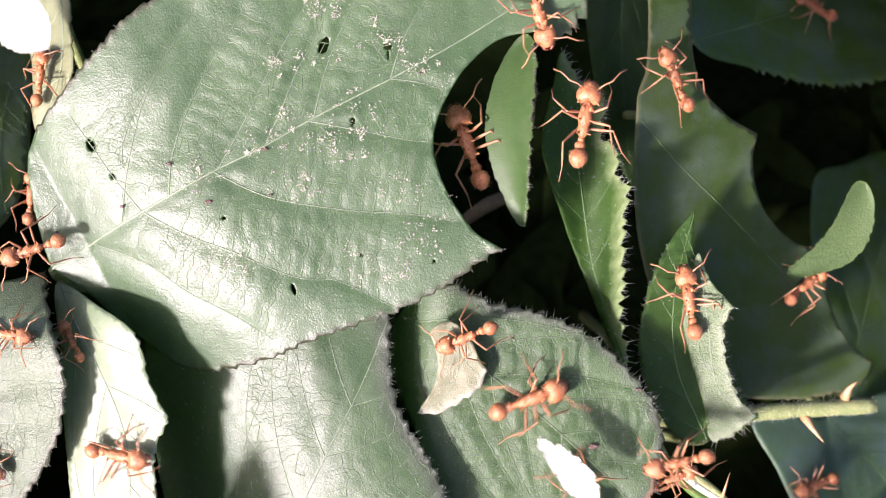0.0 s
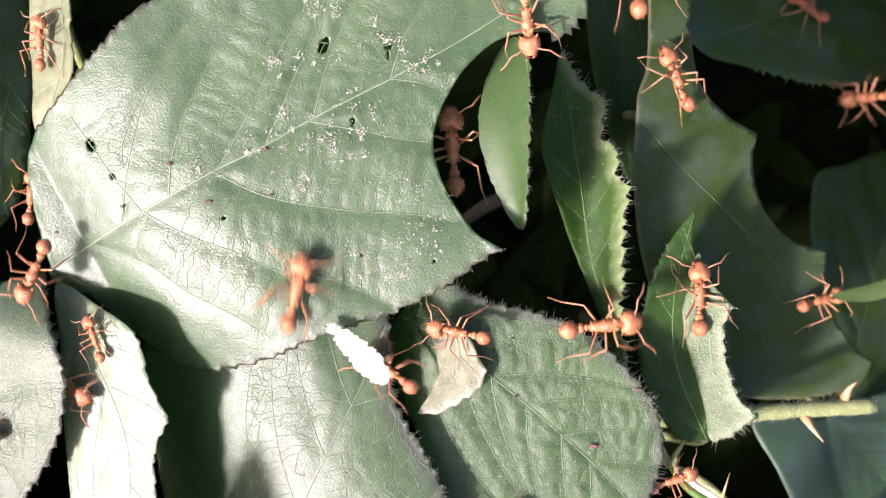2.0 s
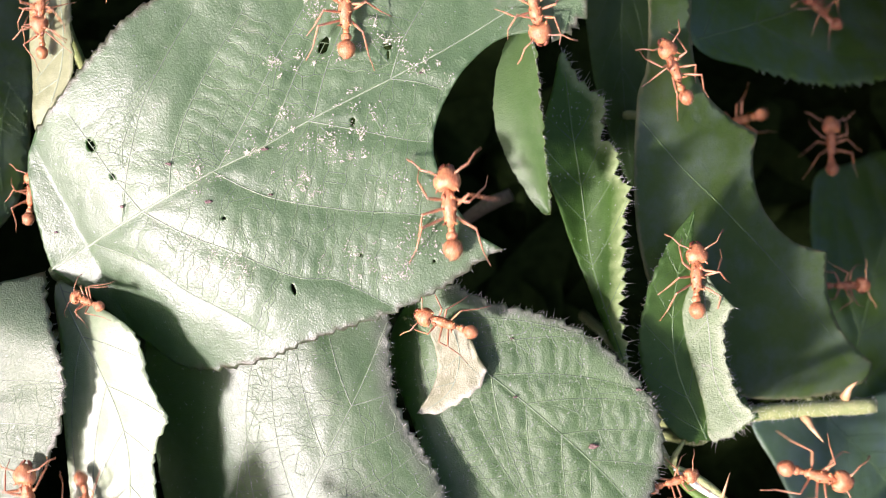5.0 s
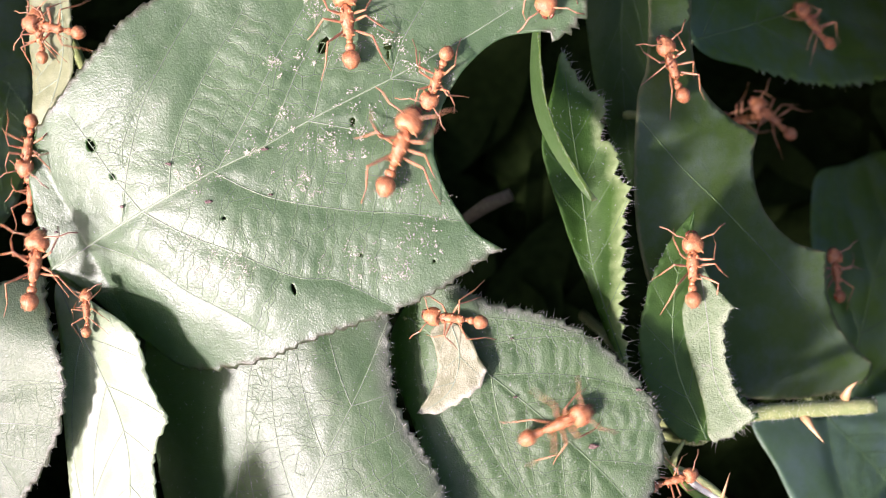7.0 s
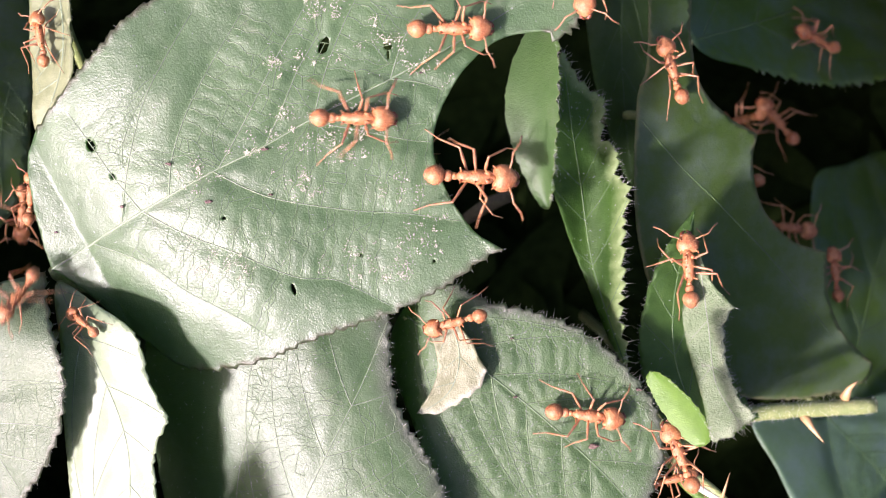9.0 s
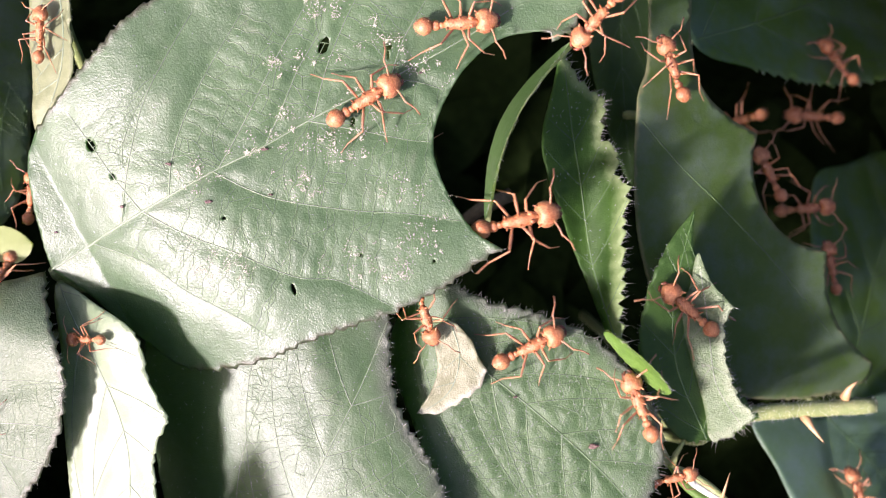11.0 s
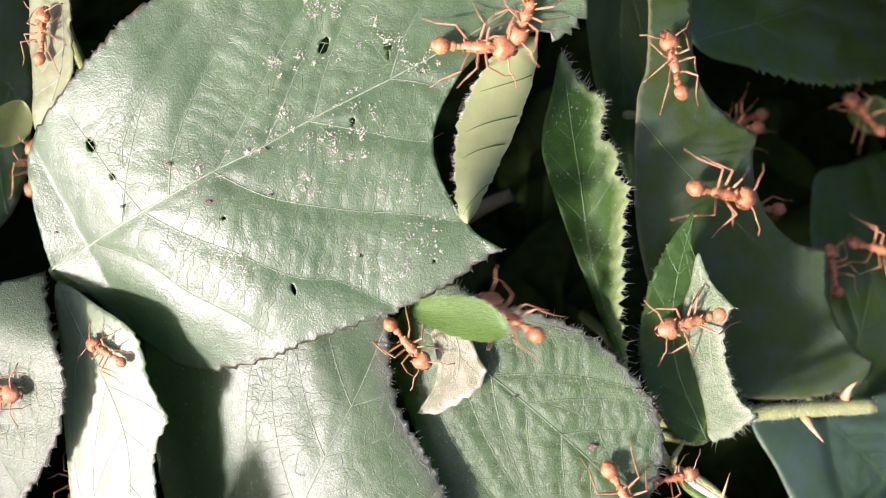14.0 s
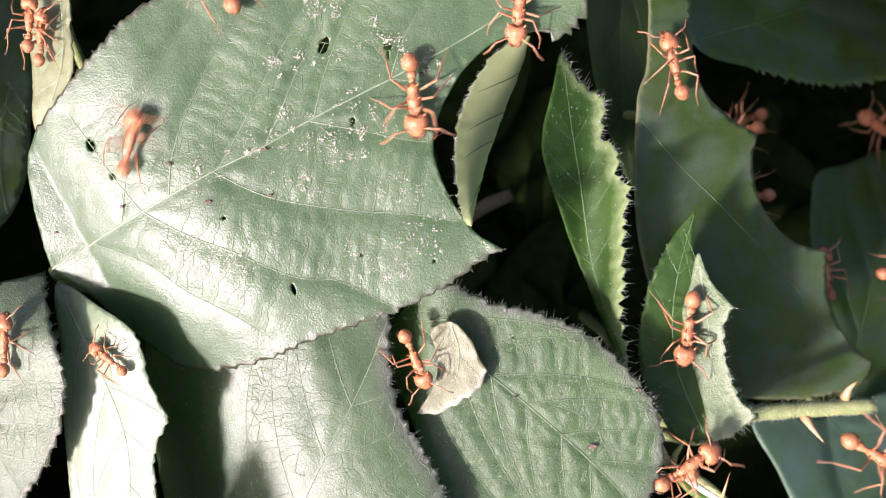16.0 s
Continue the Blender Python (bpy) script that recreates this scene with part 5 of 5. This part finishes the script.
    crawl('large orange leafcutter ant roaming over several leaves', 1.12, [
        (0, -5, 2.3, 9.7, 110, 0.0), (0.5, -5, 1.1, 9.5, 101, 0.0), (1, -5, 0.5, 9.3, 99, 0.0), (1.5, -5, 1.4, 8.9, 80, 0.0),
        (2, -5, 0.9, 9.3, 94, 0.0), (2.5, -5, 1.5, 9.2, 103, 0.0), (3, -5, 1.6, 9.3, 109, 0.0), (3.5, -4, 2.0, 9.2, 123, 0.0),
        (4, -4, 1.1, 8.8, 126, 0.0), (4.2, -3, 1.1, 9.7, 118, 0.0), (5.2, 'main', 0.6, 2.5, 86, 0.0), (6.3, 'main', -0.2, 1.8, 17, 0.0),
        (6.5, 'main', -0.2, 3.2, 26, 0.0), (7, 'main', -3.8, 8.9, 69, 0.0), (7.5, 'main', -5.5, 10.7, 84, 0.0), (8, 'main', -3.1, 8.4, 45, 0.0),
        (8.5, 'main', -0.7, 6.4, 15, 0.0), (9, 0.5, 2.7, 6.4, -3, 0.0), (9.2, 0.5, 2.4, 4.5, -14, 0.0), (10.2, -1, 5.1, 2.4, 4, 0.0),
        (11.3, -2, 9.1, 2.8, 14, 0.0), (11.5, -2, 12.0, 4.2, 5, 0.0), (12, -3, 16.9, 2.8, -4, 0.0), (12.5, -4, 19.2, 3.1, 27, 0.0),
        (13, -5, 20.9, 4.8, 28, 0.0), (13.5, 'east', 27.6, 7.0, 12, 0.0), (14, 'east', 28.1, 5.7, -9, 0.0), (14.5, 'east', 33.7, 2.4, -27, 0.0),
        (15, 'east', 36.8, -10.0, -56, 0.0), (15.5, -14, 39.7, -20.9, -46, 0.0), (16, -16, 44.6, -21.3, -30, 0.0),
    ])
    crawl('orange leafcutter ant cutting a leaf at its edge', 0.9, [
        (0, 'main', 8.5, 20.6, -74, 0.0), (0.5, 'main', 7.1, 20.7, -88, 0.0), (1, 'main', 5.4, 20.5, -116, 0.0), (1.5, 'main', 7.6, 20.2, -70, 0.0),
        (2, 'main', 7.5, 20.0, -84, 0.0), (2.5, 'main', 7.9, 19.8, -88, 0.0), (3, 'main', 8.3, 20.0, -71, 0.0), (3.5, 'main', 9.1, 20.1, -89, 0.0),
        (4.2, 'main', 8.6, 19.8, -82, 0.0), (6.3, 'main', 8.0, 23.5, -76, 0.0), (7.5, 'main', 9.7, 23.3, -85, 0.0), (8.5, 'main', 11.3, 23.5, -88, 0.0),
        (9.2, 'main', 12.7, 23.0, -87, 0.0), (11.3, 'main', 13.6, 19.8, -150, 0.0), (11.5, 'main', 13.2, 20.0, -159, 0.0), (12, 'main', 11.6, 20.4, -159, 0.0),
        (12.5, 'main', 11.2, 20.4, -154, 0.0), (13, 'main', 10.4, 21.0, -138, 0.0), (13.5, 'main', 9.5, 20.0, -92, 0.0), (14, 'main', 7.5, 20.7, -115, 0.0),
        (14.5, 'main', 6.3, 20.8, -125, 0.0), (15.2, 'main', 6.5, 20.9, -124, 0.0), (15.5, 'main', 7.0, 20.8, -130, 0.0), (16, 'main', 6.8, 21.0, -98, 0.0),
    ])
    crawl('reddish leafcutter ant resting on a dark leaf', 0.95, [
        (0, 'east', 22.9, 17.2, 121, 0.0), (3, 'east', 23.0, 17.4, 121, 0.0), (6.5, 'east', 22.6, 18.2, 117, 0.0), (9.2, 'east', 22.5, 18.1, 115, 0.0),
        (11.3, 'east', 22.6, 18.3, 117, 0.0), (14, 'east', 22.7, 18.6, 110, 0.0), (16, 'east', 22.7, 18.6, 111, 0.0),
    ])
    crawl('orange leafcutter ant on a small pointed leaf', 1.0, [
        (0, 'point', 23.9, -5.0, 101, 0.0), (0.5, 'point', 24.1, -4.9, 95, 0.0), (1, 'point', 24.4, -4.8, 93, 0.0), (2, 'point', 24.9, -4.6, 92, 0.0),
        (3, 'point', 24.9, -3.9, 88, 0.0), (3.5, 'point', 24.7, -4.0, 92, 0.0), (4, 'point', 25.0, -3.6, 87, 0.0), (4.2, 'point', 24.7, -3.4, 89, 0.0),
        (6.3, 'point', 24.5, -2.2, 93, 0.0), (7, 'point', 24.2, -1.8, 92, 0.0), (7.5, 'point', 24.2, -1.6, 92, 0.0), (8, 'point', 23.6, -1.3, 96, 0.0),
        (8.5, 'point', 23.8, -0.9, 93, 0.0), (9, 'point', 23.8, -1.8, 95, 0.0), (9.2, 'point', 23.5, -1.7, 98, 0.0), (10.2, 'point', 23.4, -3.0, 120, 0.0),
        (11.3, 'point', 24.0, -6.2, 148, 0.0), (12, 'point', 24.1, -6.1, 164, 0.0), (13, 'point', 24.2, -6.4, 165, 0.0), (13.5, 'point', 24.2, -6.8, 174, 0.0),
        (14, 'point', 24.1, -7.1, 194, 0.0), (14.5, 'point', 24.4, -7.0, 211, 0.0), (15, 'point', 24.1, -7.0, 227, 0.0), (15.5, 'point', 23.9, -7.3, 249, 0.0),
        (16, 'point', 23.8, -7.9, 261, 0.0),
    ])
    crawl('orange leafcutter ant chewing a dry leaf flap', 0.82, [
        (0, 'flap', 2.2, -8.0, -156, 0.0), (0.5, 'flap', 2.1, -8.1, -174, 0.0), (1, 'flap', 1.6, -7.7, -177, 0.0), (2, 'flap', 1.4, -7.5, -190, 0.0),
        (2.5, 'flap', 1.7, -7.7, -188, 0.0), (3.5, 'flap', 1.4, -7.9, -187, 0.0), (4, 'flap', 1.2, -6.8, -199, 0.0), (4.2, 'flap', 0.6, -6.9, -196, 0.0),
        (6.3, 'flap', 0.2, -6.1, -202, 0.0), (6.5, 'flap', 1.0, -6.5, -199, 0.0), (7, 'flap', 1.1, -6.2, -186, 0.0), (7.5, 'flap', 1.3, -7.2, -182, 0.0),
        (8, 'flap', 0.9, -7.4, -188, 0.0), (8.5, 'flap', 0.8, -7.2, -190, 0.0), (9, 'flap', 1.1, -6.6, -163, 0.0), (9.2, 'flap', 1.4, -6.8, -156, 0.0),
        (10.2, 'flap', 0.3, -6.1, -100, 0.0), (11.3, 'flap', -2.0, -6.0, -70, 0.0), (12, 'flap', -2.4, -7.0, -67, 0.0), (13, 'flap', -2.4, -8.6, -71, 0.0),
        (13.5, 'flap', -2.6, -8.9, -59, 0.0), (14, 'flap', -3.1, -8.7, -50, 0.0), (14.5, 'flap', -2.7, -9.3, -60, 0.0), (15.5, 'flap', -2.4, -10.4, -57, 0.0),
        (16, 'flap', -2.4, -10.2, -68, 0.0),
    ])
    crawl('orange leafcutter ant holding a cut strip', 0.85, [
        (0, 'east', 38.3, -3.7, 34, 0.0), (0.5, 'east', 37.2, -3.9, 40, 0.0), (1, 'east', 36.6, -5.2, 72, 0.0), (1.5, 'east', 38.9, -5.1, 19, 0.0),
        (2, 'east', 40.2, -5.4, 12, 0.0), (2.5, 'east', 40.3, -6.6, -7, 0.0), (3, 'east', 40.5, -6.2, -2, 0.0), (3.5, 'east', 41.4, -5.6, 8, 0.0),
        (4.2, 'east', 42.5, -5.6, 8, 0.0), (5.2, -31, 46.0, -3.8, 0, 0.0), (6.3, -31, 45.3, -3.0, 98, 0.0), (9.2, -31, 45.0, -2.7, 97, 0.0),
        (11.3, -31, 44.6, -2.0, 101, 0.0), (14, -31, 44.8, -2.3, 101, 0.0), (15.5, -31, 44.0, -2.7, 99, 0.0),
    ])
    crawl('dim reddish ant on a shaded leaf', 0.95, [
        (0, 'high_right', 44.4, 29.2, 170, 0.0), (2, 'high_right', 43.2, 29.0, 167, 0.0), (2.5, 'high_right', 43.2, 28.5, 188, 0.0), (3, 'high_right', 43.5, 27.7, 191, 0.0),
        (4, 'high_right', 45.2, 28.4, 189, 0.0), (4.2, 'high_right', 45.3, 28.4, 187, 0.0), (6.3, 'high_right', 45.1, 29.4, 89, 0.0), (7, 'high_right', 44.0, 26.5, 139, 0.0),
        (7.5, 'high_right', 43.7, 25.8, 164, 0.0), (8, 'high_right', 44.4, 25.0, 171, 0.0), (9.2, 'high_right', 44.1, 24.7, 175, 0.0), (11.3, 'high_right', 46.9, 21.6, 137, 0.0),
        (12, 'high_right', 46.0, 20.3, 137, 0.0), (13, 'high_right', 47.2, 18.7, 137, 0.0), (13.5, 'high_right', 47.3, 18.0, 133, 0.0), (14.5, -45, 55.2, 15.2, 143, 0.0),
    ])
    crawl('dim reddish ant deep among the leaves', 0.95, [
        (0, -38, 62.2, 20.8, -173, 0.0), (1.5, -38, 55.4, 18.8, -173, 0.0), (2, -38, 51.0, 18.2, -174, 0.0), (2.5, -38, 48.6, 17.5, -175, 0.0),
        (3, -38, 45.7, 16.9, -165, 0.0), (3.5, -38, 41.1, 16.9, -171, 0.0), (4.2, -42, 36.6, 15.8, -163, 0.0),
    ])
    crawl('dim reddish ant deep among the leaves', 0.95, [
        (0, -38, 49.5, -34.5, 90, 0.0), (2.5, -38, 48.9, -17.1, 93, 0.0), (4, -38, 49.0, 0.3, 87, 0.0), (4.2, -38, 48.7, 3.9, 91, 0.0),
        (6.3, -38, 44.3, 16.7, 93, 0.0), (6.5, -38, 43.8, 17.3, 99, 0.0), (7, -38, 39.6, 15.8, 138, 0.0), (8, -38, 39.7, 15.7, 138, 0.0),
        (9.2, -38, 40.5, 15.5, 130, 0.0), (11.3, -38, 44.9, 16.0, 182, 0.0), (12, -38, 42.3, 15.2, 184, 0.0), (13, -38, 35.0, 14.2, 189, 0.0),
    ])
    crawl('reddish ant hidden behind a bitten leaf edge', 0.9, [
        (0, -26, 29.0, 6.9, 180, 0.0), (8.4, -26, 29.0, 6.9, 180, 0.0), (9.2, -26, 33.2, 8.2, 167, 0.0), (11.3, -26, 36.1, 8.4, 115, 0.0),
        (12, -26, 34.9, 6.5, 168, 0.0), (13, -26, 34.2, 4.6, 183, 0.0), (13.5, -26, 35.5, 3.0, 177, 0.0), (14.5, -26, 33.1, 5.8, 183, 0.0),
        (16, -26, 33.2, 5.8, 183, 0.0),
    ])
    crawl('dim reddish ant in the shade behind leaves', 0.95, [
        (0, -32, 31.6, 1.4, 180, 0.0), (8, -32, 31.6, 1.4, 180, 0.0), (9, -32, 39.9, 2.5, 350, 0.0), (9.2, -32, 39.7, 2.4, 349, 0.0),
        (11.3, -32, 42.6, 4.8, 366, 0.0), (12, -32, 43.8, 3.1, 355, 0.0), (12.5, -32, 44.5, 2.7, 355, 0.0), (13, -32, 47.0, 1.7, 351, 0.0),
        (13.5, -32, 49.5, 1.2, 353, 0.0), (14, -32, 50.3, 0.0, 346, 0.0), (14.5, -32, 52.4, -0.2, 354, 0.0), (16, -32, 53.7, -3.1, 354, 0.0),
    ])
    crawl('orange leafcutter ant walking down a leaf edge', 0.8, [
        (0, -35, -164.8, -5.9, -6, 0), (7.5, -35, -164.8, -5.9, 63, 0), (9.5, 'far_left', -51.5, -1.9, -6, 0.0), (11.3, 'far_left', -40.3, -3.6, -107, 0.0),
        (11.5, 'far_left', -40.2, -4.0, -101, 0.0), (12, 'far_left', -37.3, -7.0, -37, 0.0), (12.5, 'far_left', -38.5, -10.3, -87, 0.0), (13, -11, -37.5, -15.8, -66, 0.0),
        (13.5, -11, -35.3, -22.1, -76, 0.0), (14, -11, -36.1, -22.8, 72, 0.0), (14.5, -11, -36.1, -22.5, 63, 0.0), (15, -11, -34.4, -29.9, 63, 0.0),
        (15.5, -11, -32.2, -33.7, 63, 0.0),
    ])
    crawl('orange leafcutter ant hurrying up onto a large leaf', 0.85, [
        (0, -35, -161.4, -43.2, -6, 0), (10.4, -35, -161.4, -43.2, 72, 0), (12.4, 'far_left', -51.1, -13.7, -6, 0.0), (13, 'far_left', -43.9, -10.8, -6, 0.0),
        (13.5, 'far_left', -40.9, -13.1, -1, 0.0), (14, 'far_left', -41.1, -13.0, 0, 0.0), (14.5, 'far_left', -37.6, -11.5, 10, 0.0), (15, 'far_left', -36.2, -8.2, 78, 0.0),
        (15.5, 'main', -34.9, -3.2, 68, 0.0), (15.8, 'main', -30.8, 4.7, 65, 0.0), (16, 'main', -27.9, 9.9, 72, 0.0),
    ])
    crawl('orange leafcutter ant at the edge of a grey-green leaf', 0.8, [
        (0, -35, -165.2, -30.2, 0, 0), (12.8, -35, -165.2, -30.2, 85, 0), (14.8, 'far_left', -52.8, -9.8, 0, 0.0), (15.5, 'far_left', -40.2, -8.4, 87, 0.0),
        (16, 'far_left', -39.8, -8.6, 85, 0.0),
    ])
    crawl('large orange leafcutter ant crossing a green leaf', 1.02, [
        (0, -35, -142.4, -89.2, 90, 0), (3, 'far_left', -45.4, -28.3, 90, 0.0), (5, 'far_left', -37.8, -23.0, 90, 0.0), (6.3, 'far_left', -36.7, -9.3, 99, 0.0),
        (6.5, 'far_left', -38.0, -6.6, 106, 0.0), (7, -3, -37.4, -1.7, 82, 0.0), (7.5, 'main', -35.2, -0.2, 49, 0.0), (8, 'main', -26.6, 6.9, 62, 0.0),
        (8.5, 'main', -14.3, 15.4, 32, 0.0), (9, 'main', -7.7, 11.7, -1, 0.0), (9.2, 'main', -6.6, 12.5, 6, 0.0), (10.2, 'main', -7.0, 13.1, 23, 0.0),
        (11.3, 'main', -6.7, 13.6, 39, 0.0), (11.5, 'main', -7.0, 14.0, 45, 0.0), (12, 'main', -8.0, 15.5, 59, 0.0), (12.5, 'main', -9.7, 20.5, 88, 0.0),
        (13, 'main', -9.6, 23.0, 88, 0.0), (13.5, 'main', -7.5, 26.0, 90, 0.0), (15.5, -35, -38.5, 132.0, 90, 0),
    ])
    crawl('orange leafcutter ant climbing down beside a large leaf', 0.8, [
        (0, -35, -125.0, 110.8, -79, 0), (3.2, -6, -39.1, 34.6, -79, 0.0), (5.2, -6, -37.9, 21.5, -95, 0.0), (6.3, -5, -38.5, 12.2, -99, 0.0),
        (6.5, -5, -38.4, 11.9, -110, 0.0), (7, -5, -38.8, 9.5, -98, 0.0), (7.5, -5, -39.5, 7.1, -98, 0.0), (8, -4, -38.1, 3.2, -73, 0.0),
        (8.5, -4, -38.1, -0.0, -86, 0.0), (9, 'far_left', -39.1, -5.0, -107, 0.0), (9.2, 'far_left', -39.6, -9.2, -98, 0.0), (10, 'far_left', -43.7, -16.3, -110, 0.0),
    ])
    crawl('orange leafcutter ant crossing over a leaf edge', 0.8, [
        (0, -35, -78.8, 131.5, -175, 0), (3.4, 'main', -20.0, 33.0, -175, 0.0), (5.4, 'main', -25.1, 26.0, -160, 0.0), (6.3, 'main', -30.0, 20.5, -186, 0.0),
        (6.5, -3, -32.4, 20.4, -189, 0.0), (7, -4, -36.2, 20.5, -191, 0.0), (7.5, -9, -39.8, 18.2, -105, 0.0), (8, -10, -40.4, 16.2, -99, 0.0),
        (8.5, -12, -40.6, 13.5, -95, 0.0), (9, -16, -43.1, 3.4, -91, 0.0), (9.2, -18, -43.9, 2.2, -91, 0.0), (10.2, -20, -50.4, -0.6, -146, 0.0),
        (12.2, -35, -157.4, -1.7, -146, 0),
    ])
    crawl('large orange leafcutter ant on a purple-edged leaf', 1.0, [
        (0, -35, -52.7, -136.9, 73, 0), (3, 'patch', -15.7, -40.7, 73, 0.0), (5, 'patch', -10.7, -32.9, 45, 0.0), (6.3, 'patch', -1.1, -19.7, 40, 0.0),
        (6.5, 'patch', 1.0, -19.3, 27, 0.0), (7, 'patch', 10.9, -16.4, 25, 0.0), (7.5, 'patch', 14.9, -12.8, 27, 0.0), (8, 'patch', 14.7, -14.7, 11, 0.0),
        (8.5, 'patch', 15.4, -16.0, -13, 0.0), (9, 'patch', 13.6, -15.5, -6, 0.0), (9.2, 'patch', 13.6, -14.9, 3, 0.0), (10.2, 'patch', 11.7, -11.8, 12, 0.0),
        (11.3, 'patch', 7.8, -8.7, 30, 0.0), (11.5, 'patch', 8.1, -9.5, 18, 0.0), (12, 'patch', 7.7, -12.0, -22, 0.0), (12.5, 'patch', 13.7, -18.4, -35, 0.0),
        (13, 'patch', 18.2, -20.8, -30, 0.0), (13.5, 'patch', 17.6, -22.4, -47, 0.0), (14, 'patch', 17.3, -23.3, -60, 0.0), (14.5, 'patch', 17.0, -24.3, -61, 0.0),
        (15, -8, 19.8, -22.7, 29, 0.0), (15.5, -8, 23.5, -22.4, 6, 0.0), (16, -8, 23.5, -20.8, 33, 0.0),
    ])
    crawl('orange leafcutter ant carrying a green leaf piece', 0.95, [
        (0, -35, 65.8, -147.3, 90, 0), (4, 'patch', 19.9, -44.3, 90, 0.0), (6, 'patch', 19.8, -36.5, 90, 0.0), (7, -8, 20.9, -29.3, 85, 0.0),
        (7.5, -7, 21.2, -26.0, 84, 0.0), (8, -6, 20.5, -22.7, 71, 0.0), (8.5, -5, 21.3, -20.2, 71, 0.0), (9, -4, 21.9, -19.1, 113, 0.0),
        (9.2, -4, 22.0, -18.6, 108, 0.0), (10.2, 'patch', 19.6, -16.0, 114, 0.0), (11.3, 'patch', 17.1, -12.4, 111, 0.0), (11.5, 'patch', 15.5, -10.4, 120, 0.0),
        (12, 'patch', 14.5, -8.2, 130, 0.0), (12.5, 'patch', 11.6, -6.1, 133, 0.0), (13, 'patch', 10.9, -5.7, 136, 0.0), (13.5, 'patch', 10.7, -5.6, 133, 0.0),
        (14, -3, 6.2, -6.2, 145, 0.0), (14.5, 'main', -1.4, -1.0, 136, 0.0), (15, 'main', -8.1, 6.2, 128, 0.0), (15.5, 'main', -14.8, 16.5, 120, 0.0),
        (15.8, 'main', -19.2, 22.5, 118, 0.0), (16, 'main', -20.1, 24.1, 123, 0.0),
    ])
    crawl('dim orange ant on a shaded leaf under the cane', 0.85, [
        (0, -35, 126.2, -105.9, 101, 0), (8.4, -35, 126.2, -105.9, 90, 0), (10.4, 'low_right', 45.6, -38.1, 101, 0.0), (11.3, 'low_right', 47.3, -27.0, 110, 0.0),
        (11.5, 'low_right', 45.8, -27.9, 97, 0.0), (12, 'low_right', 45.5, -33.1, 96, 0.0), (12.5, 'low_right', 43.9, -26.7, 127, 0.0), (13, 'low_right', 44.6, -22.1, 138, 0.0),
        (13.5, 'low_right', 43.3, -25.7, 93, 0.0), (14, 'low_right', 43.2, -34.3, 90, 0.0), (16, -35, 125.0, -100.0, 90, 0),
    ])
    crawl('dim orange ant low under the cane', 0.85, [
        (0, 'low_right', 41.5, -26.9, -162, 0.0), (0.5, 'low_right', 37.6, -26.7, -173, 0.0), (1, 'low_right', 34.7, -26.5, -176, 0.0), (1.5, 'low_right', 30.5, -26.4, -168, 0.0),
        (2, 'low_right', 21.6, -28.3, -163, 0.0),
    ])
    crawl('orange leafcutter ant on a grey-green leaf', 0.85, [
        (0, 'far_left', -51.6, -17.2, 0, 0.0), (1.8, 'far_left', -45.7, -17.6, 0, 0.0), (2.5, 'far_left', -38.5, -16.4, 21, 0.0), (3, 'far_left', -36.7, -19.0, -13, 0.0),
        (3.5, -10, -36.9, -22.4, -18, 0.0), (4, -10, -36.8, -25.3, -47, 0.0), (4.4, -10, -36.3, -30.7, -61, 0.0), (6.4, -35, -121.7, -102.3, -61, 0),
    ])
    crawl('orange leafcutter ant climbing over a bitten edge', 0.8, [
        (0, -35, 5.8, 144.7, -101, 0), (3.6, 'main', 1.2, 31.9, -101, 0.0), (5.6, 'main', 0.3, 28.5, -101, 0.0), (6.3, 'main', -1.4, 22.5, -108, 0.0),
        (6.5, 'main', -1.2, 19.8, -122, 0.0), (7, 'main', -0.5, 15.0, -111, 0.0), (7.5, 'main', 0.0, 14.7, -113, 0.0), (8, -3, 1.7, 13.7, -113, 0.0),
        (8.5, -9, 0.3, 12.6, -105, 0.0), (9.2, -12, -4.0, 9.8, -126, 0.0),
    ])
    crawl('large orange leafcutter ant on a hairy leaf', 1.05, [
        (0, 0, 12.6, 11.3, 80, 0.0), (0.5, 0, 12.5, 12.7, 78, 0.0), (1, 0, 13.8, 16.0, 73, 0.0), (1.5, -3, 14.9, 19.3, 71, 0.0),
        (2, -4, 18.4, 25.4, 85, 0.0), (2.5, -4, 19.0, 31.1, 88, 0.0), (4.5, -35, 77.4, 125.8, 88, 0),
    ])
    crawl('orange leafcutter ant behind a pale leaf edge', 0.75, [
        (0, -12, -40.9, 5.3, 84, 0.0), (13.6, -12, -40.9, 5.3, 84, 0.0), (14.5, -12, -40.5, 14.5, 93, 0.0), (15, -11, -40.9, 17.5, 103, 0.0),
        (15.5, -8, -40.3, 20.4, 101, 0.0), (16, -8, -39.7, 21.8, 87, 0.0),
    ])
    crawl('reddish ant tucked beside a pale bud', 0.7, [
        (0, -9, 22.3, -22.2, 22, 0.0), (4, -9, 22.4, -22.5, 20, 0.0), (9, -9, 22.3, -22.3, 16, 0.0), (16, -9, 22.4, -22.2, 14, 0.0),
    ])
    crawl('orange ant carrying a round green leaf piece', 0.8, [
        (0, -35, 167.9, 53.7, 180, 0), (11, -44, 75.5, 24.2, 180, 0.0), (13, -44, 68.4, 23.5, 191, 0.0), (14, -44, 59.9, 16.5, 189, 0.0),
        (14.5, -44, 57.7, 6.9, 164, 0.0), (15, -44, 53.1, 6.5, 194, 0.0), (15.5, -44, 56.3, 10.1, 149, 0.0), (16, -44, 65.5, 19.3, 169, 0.0),
    ])


motions()
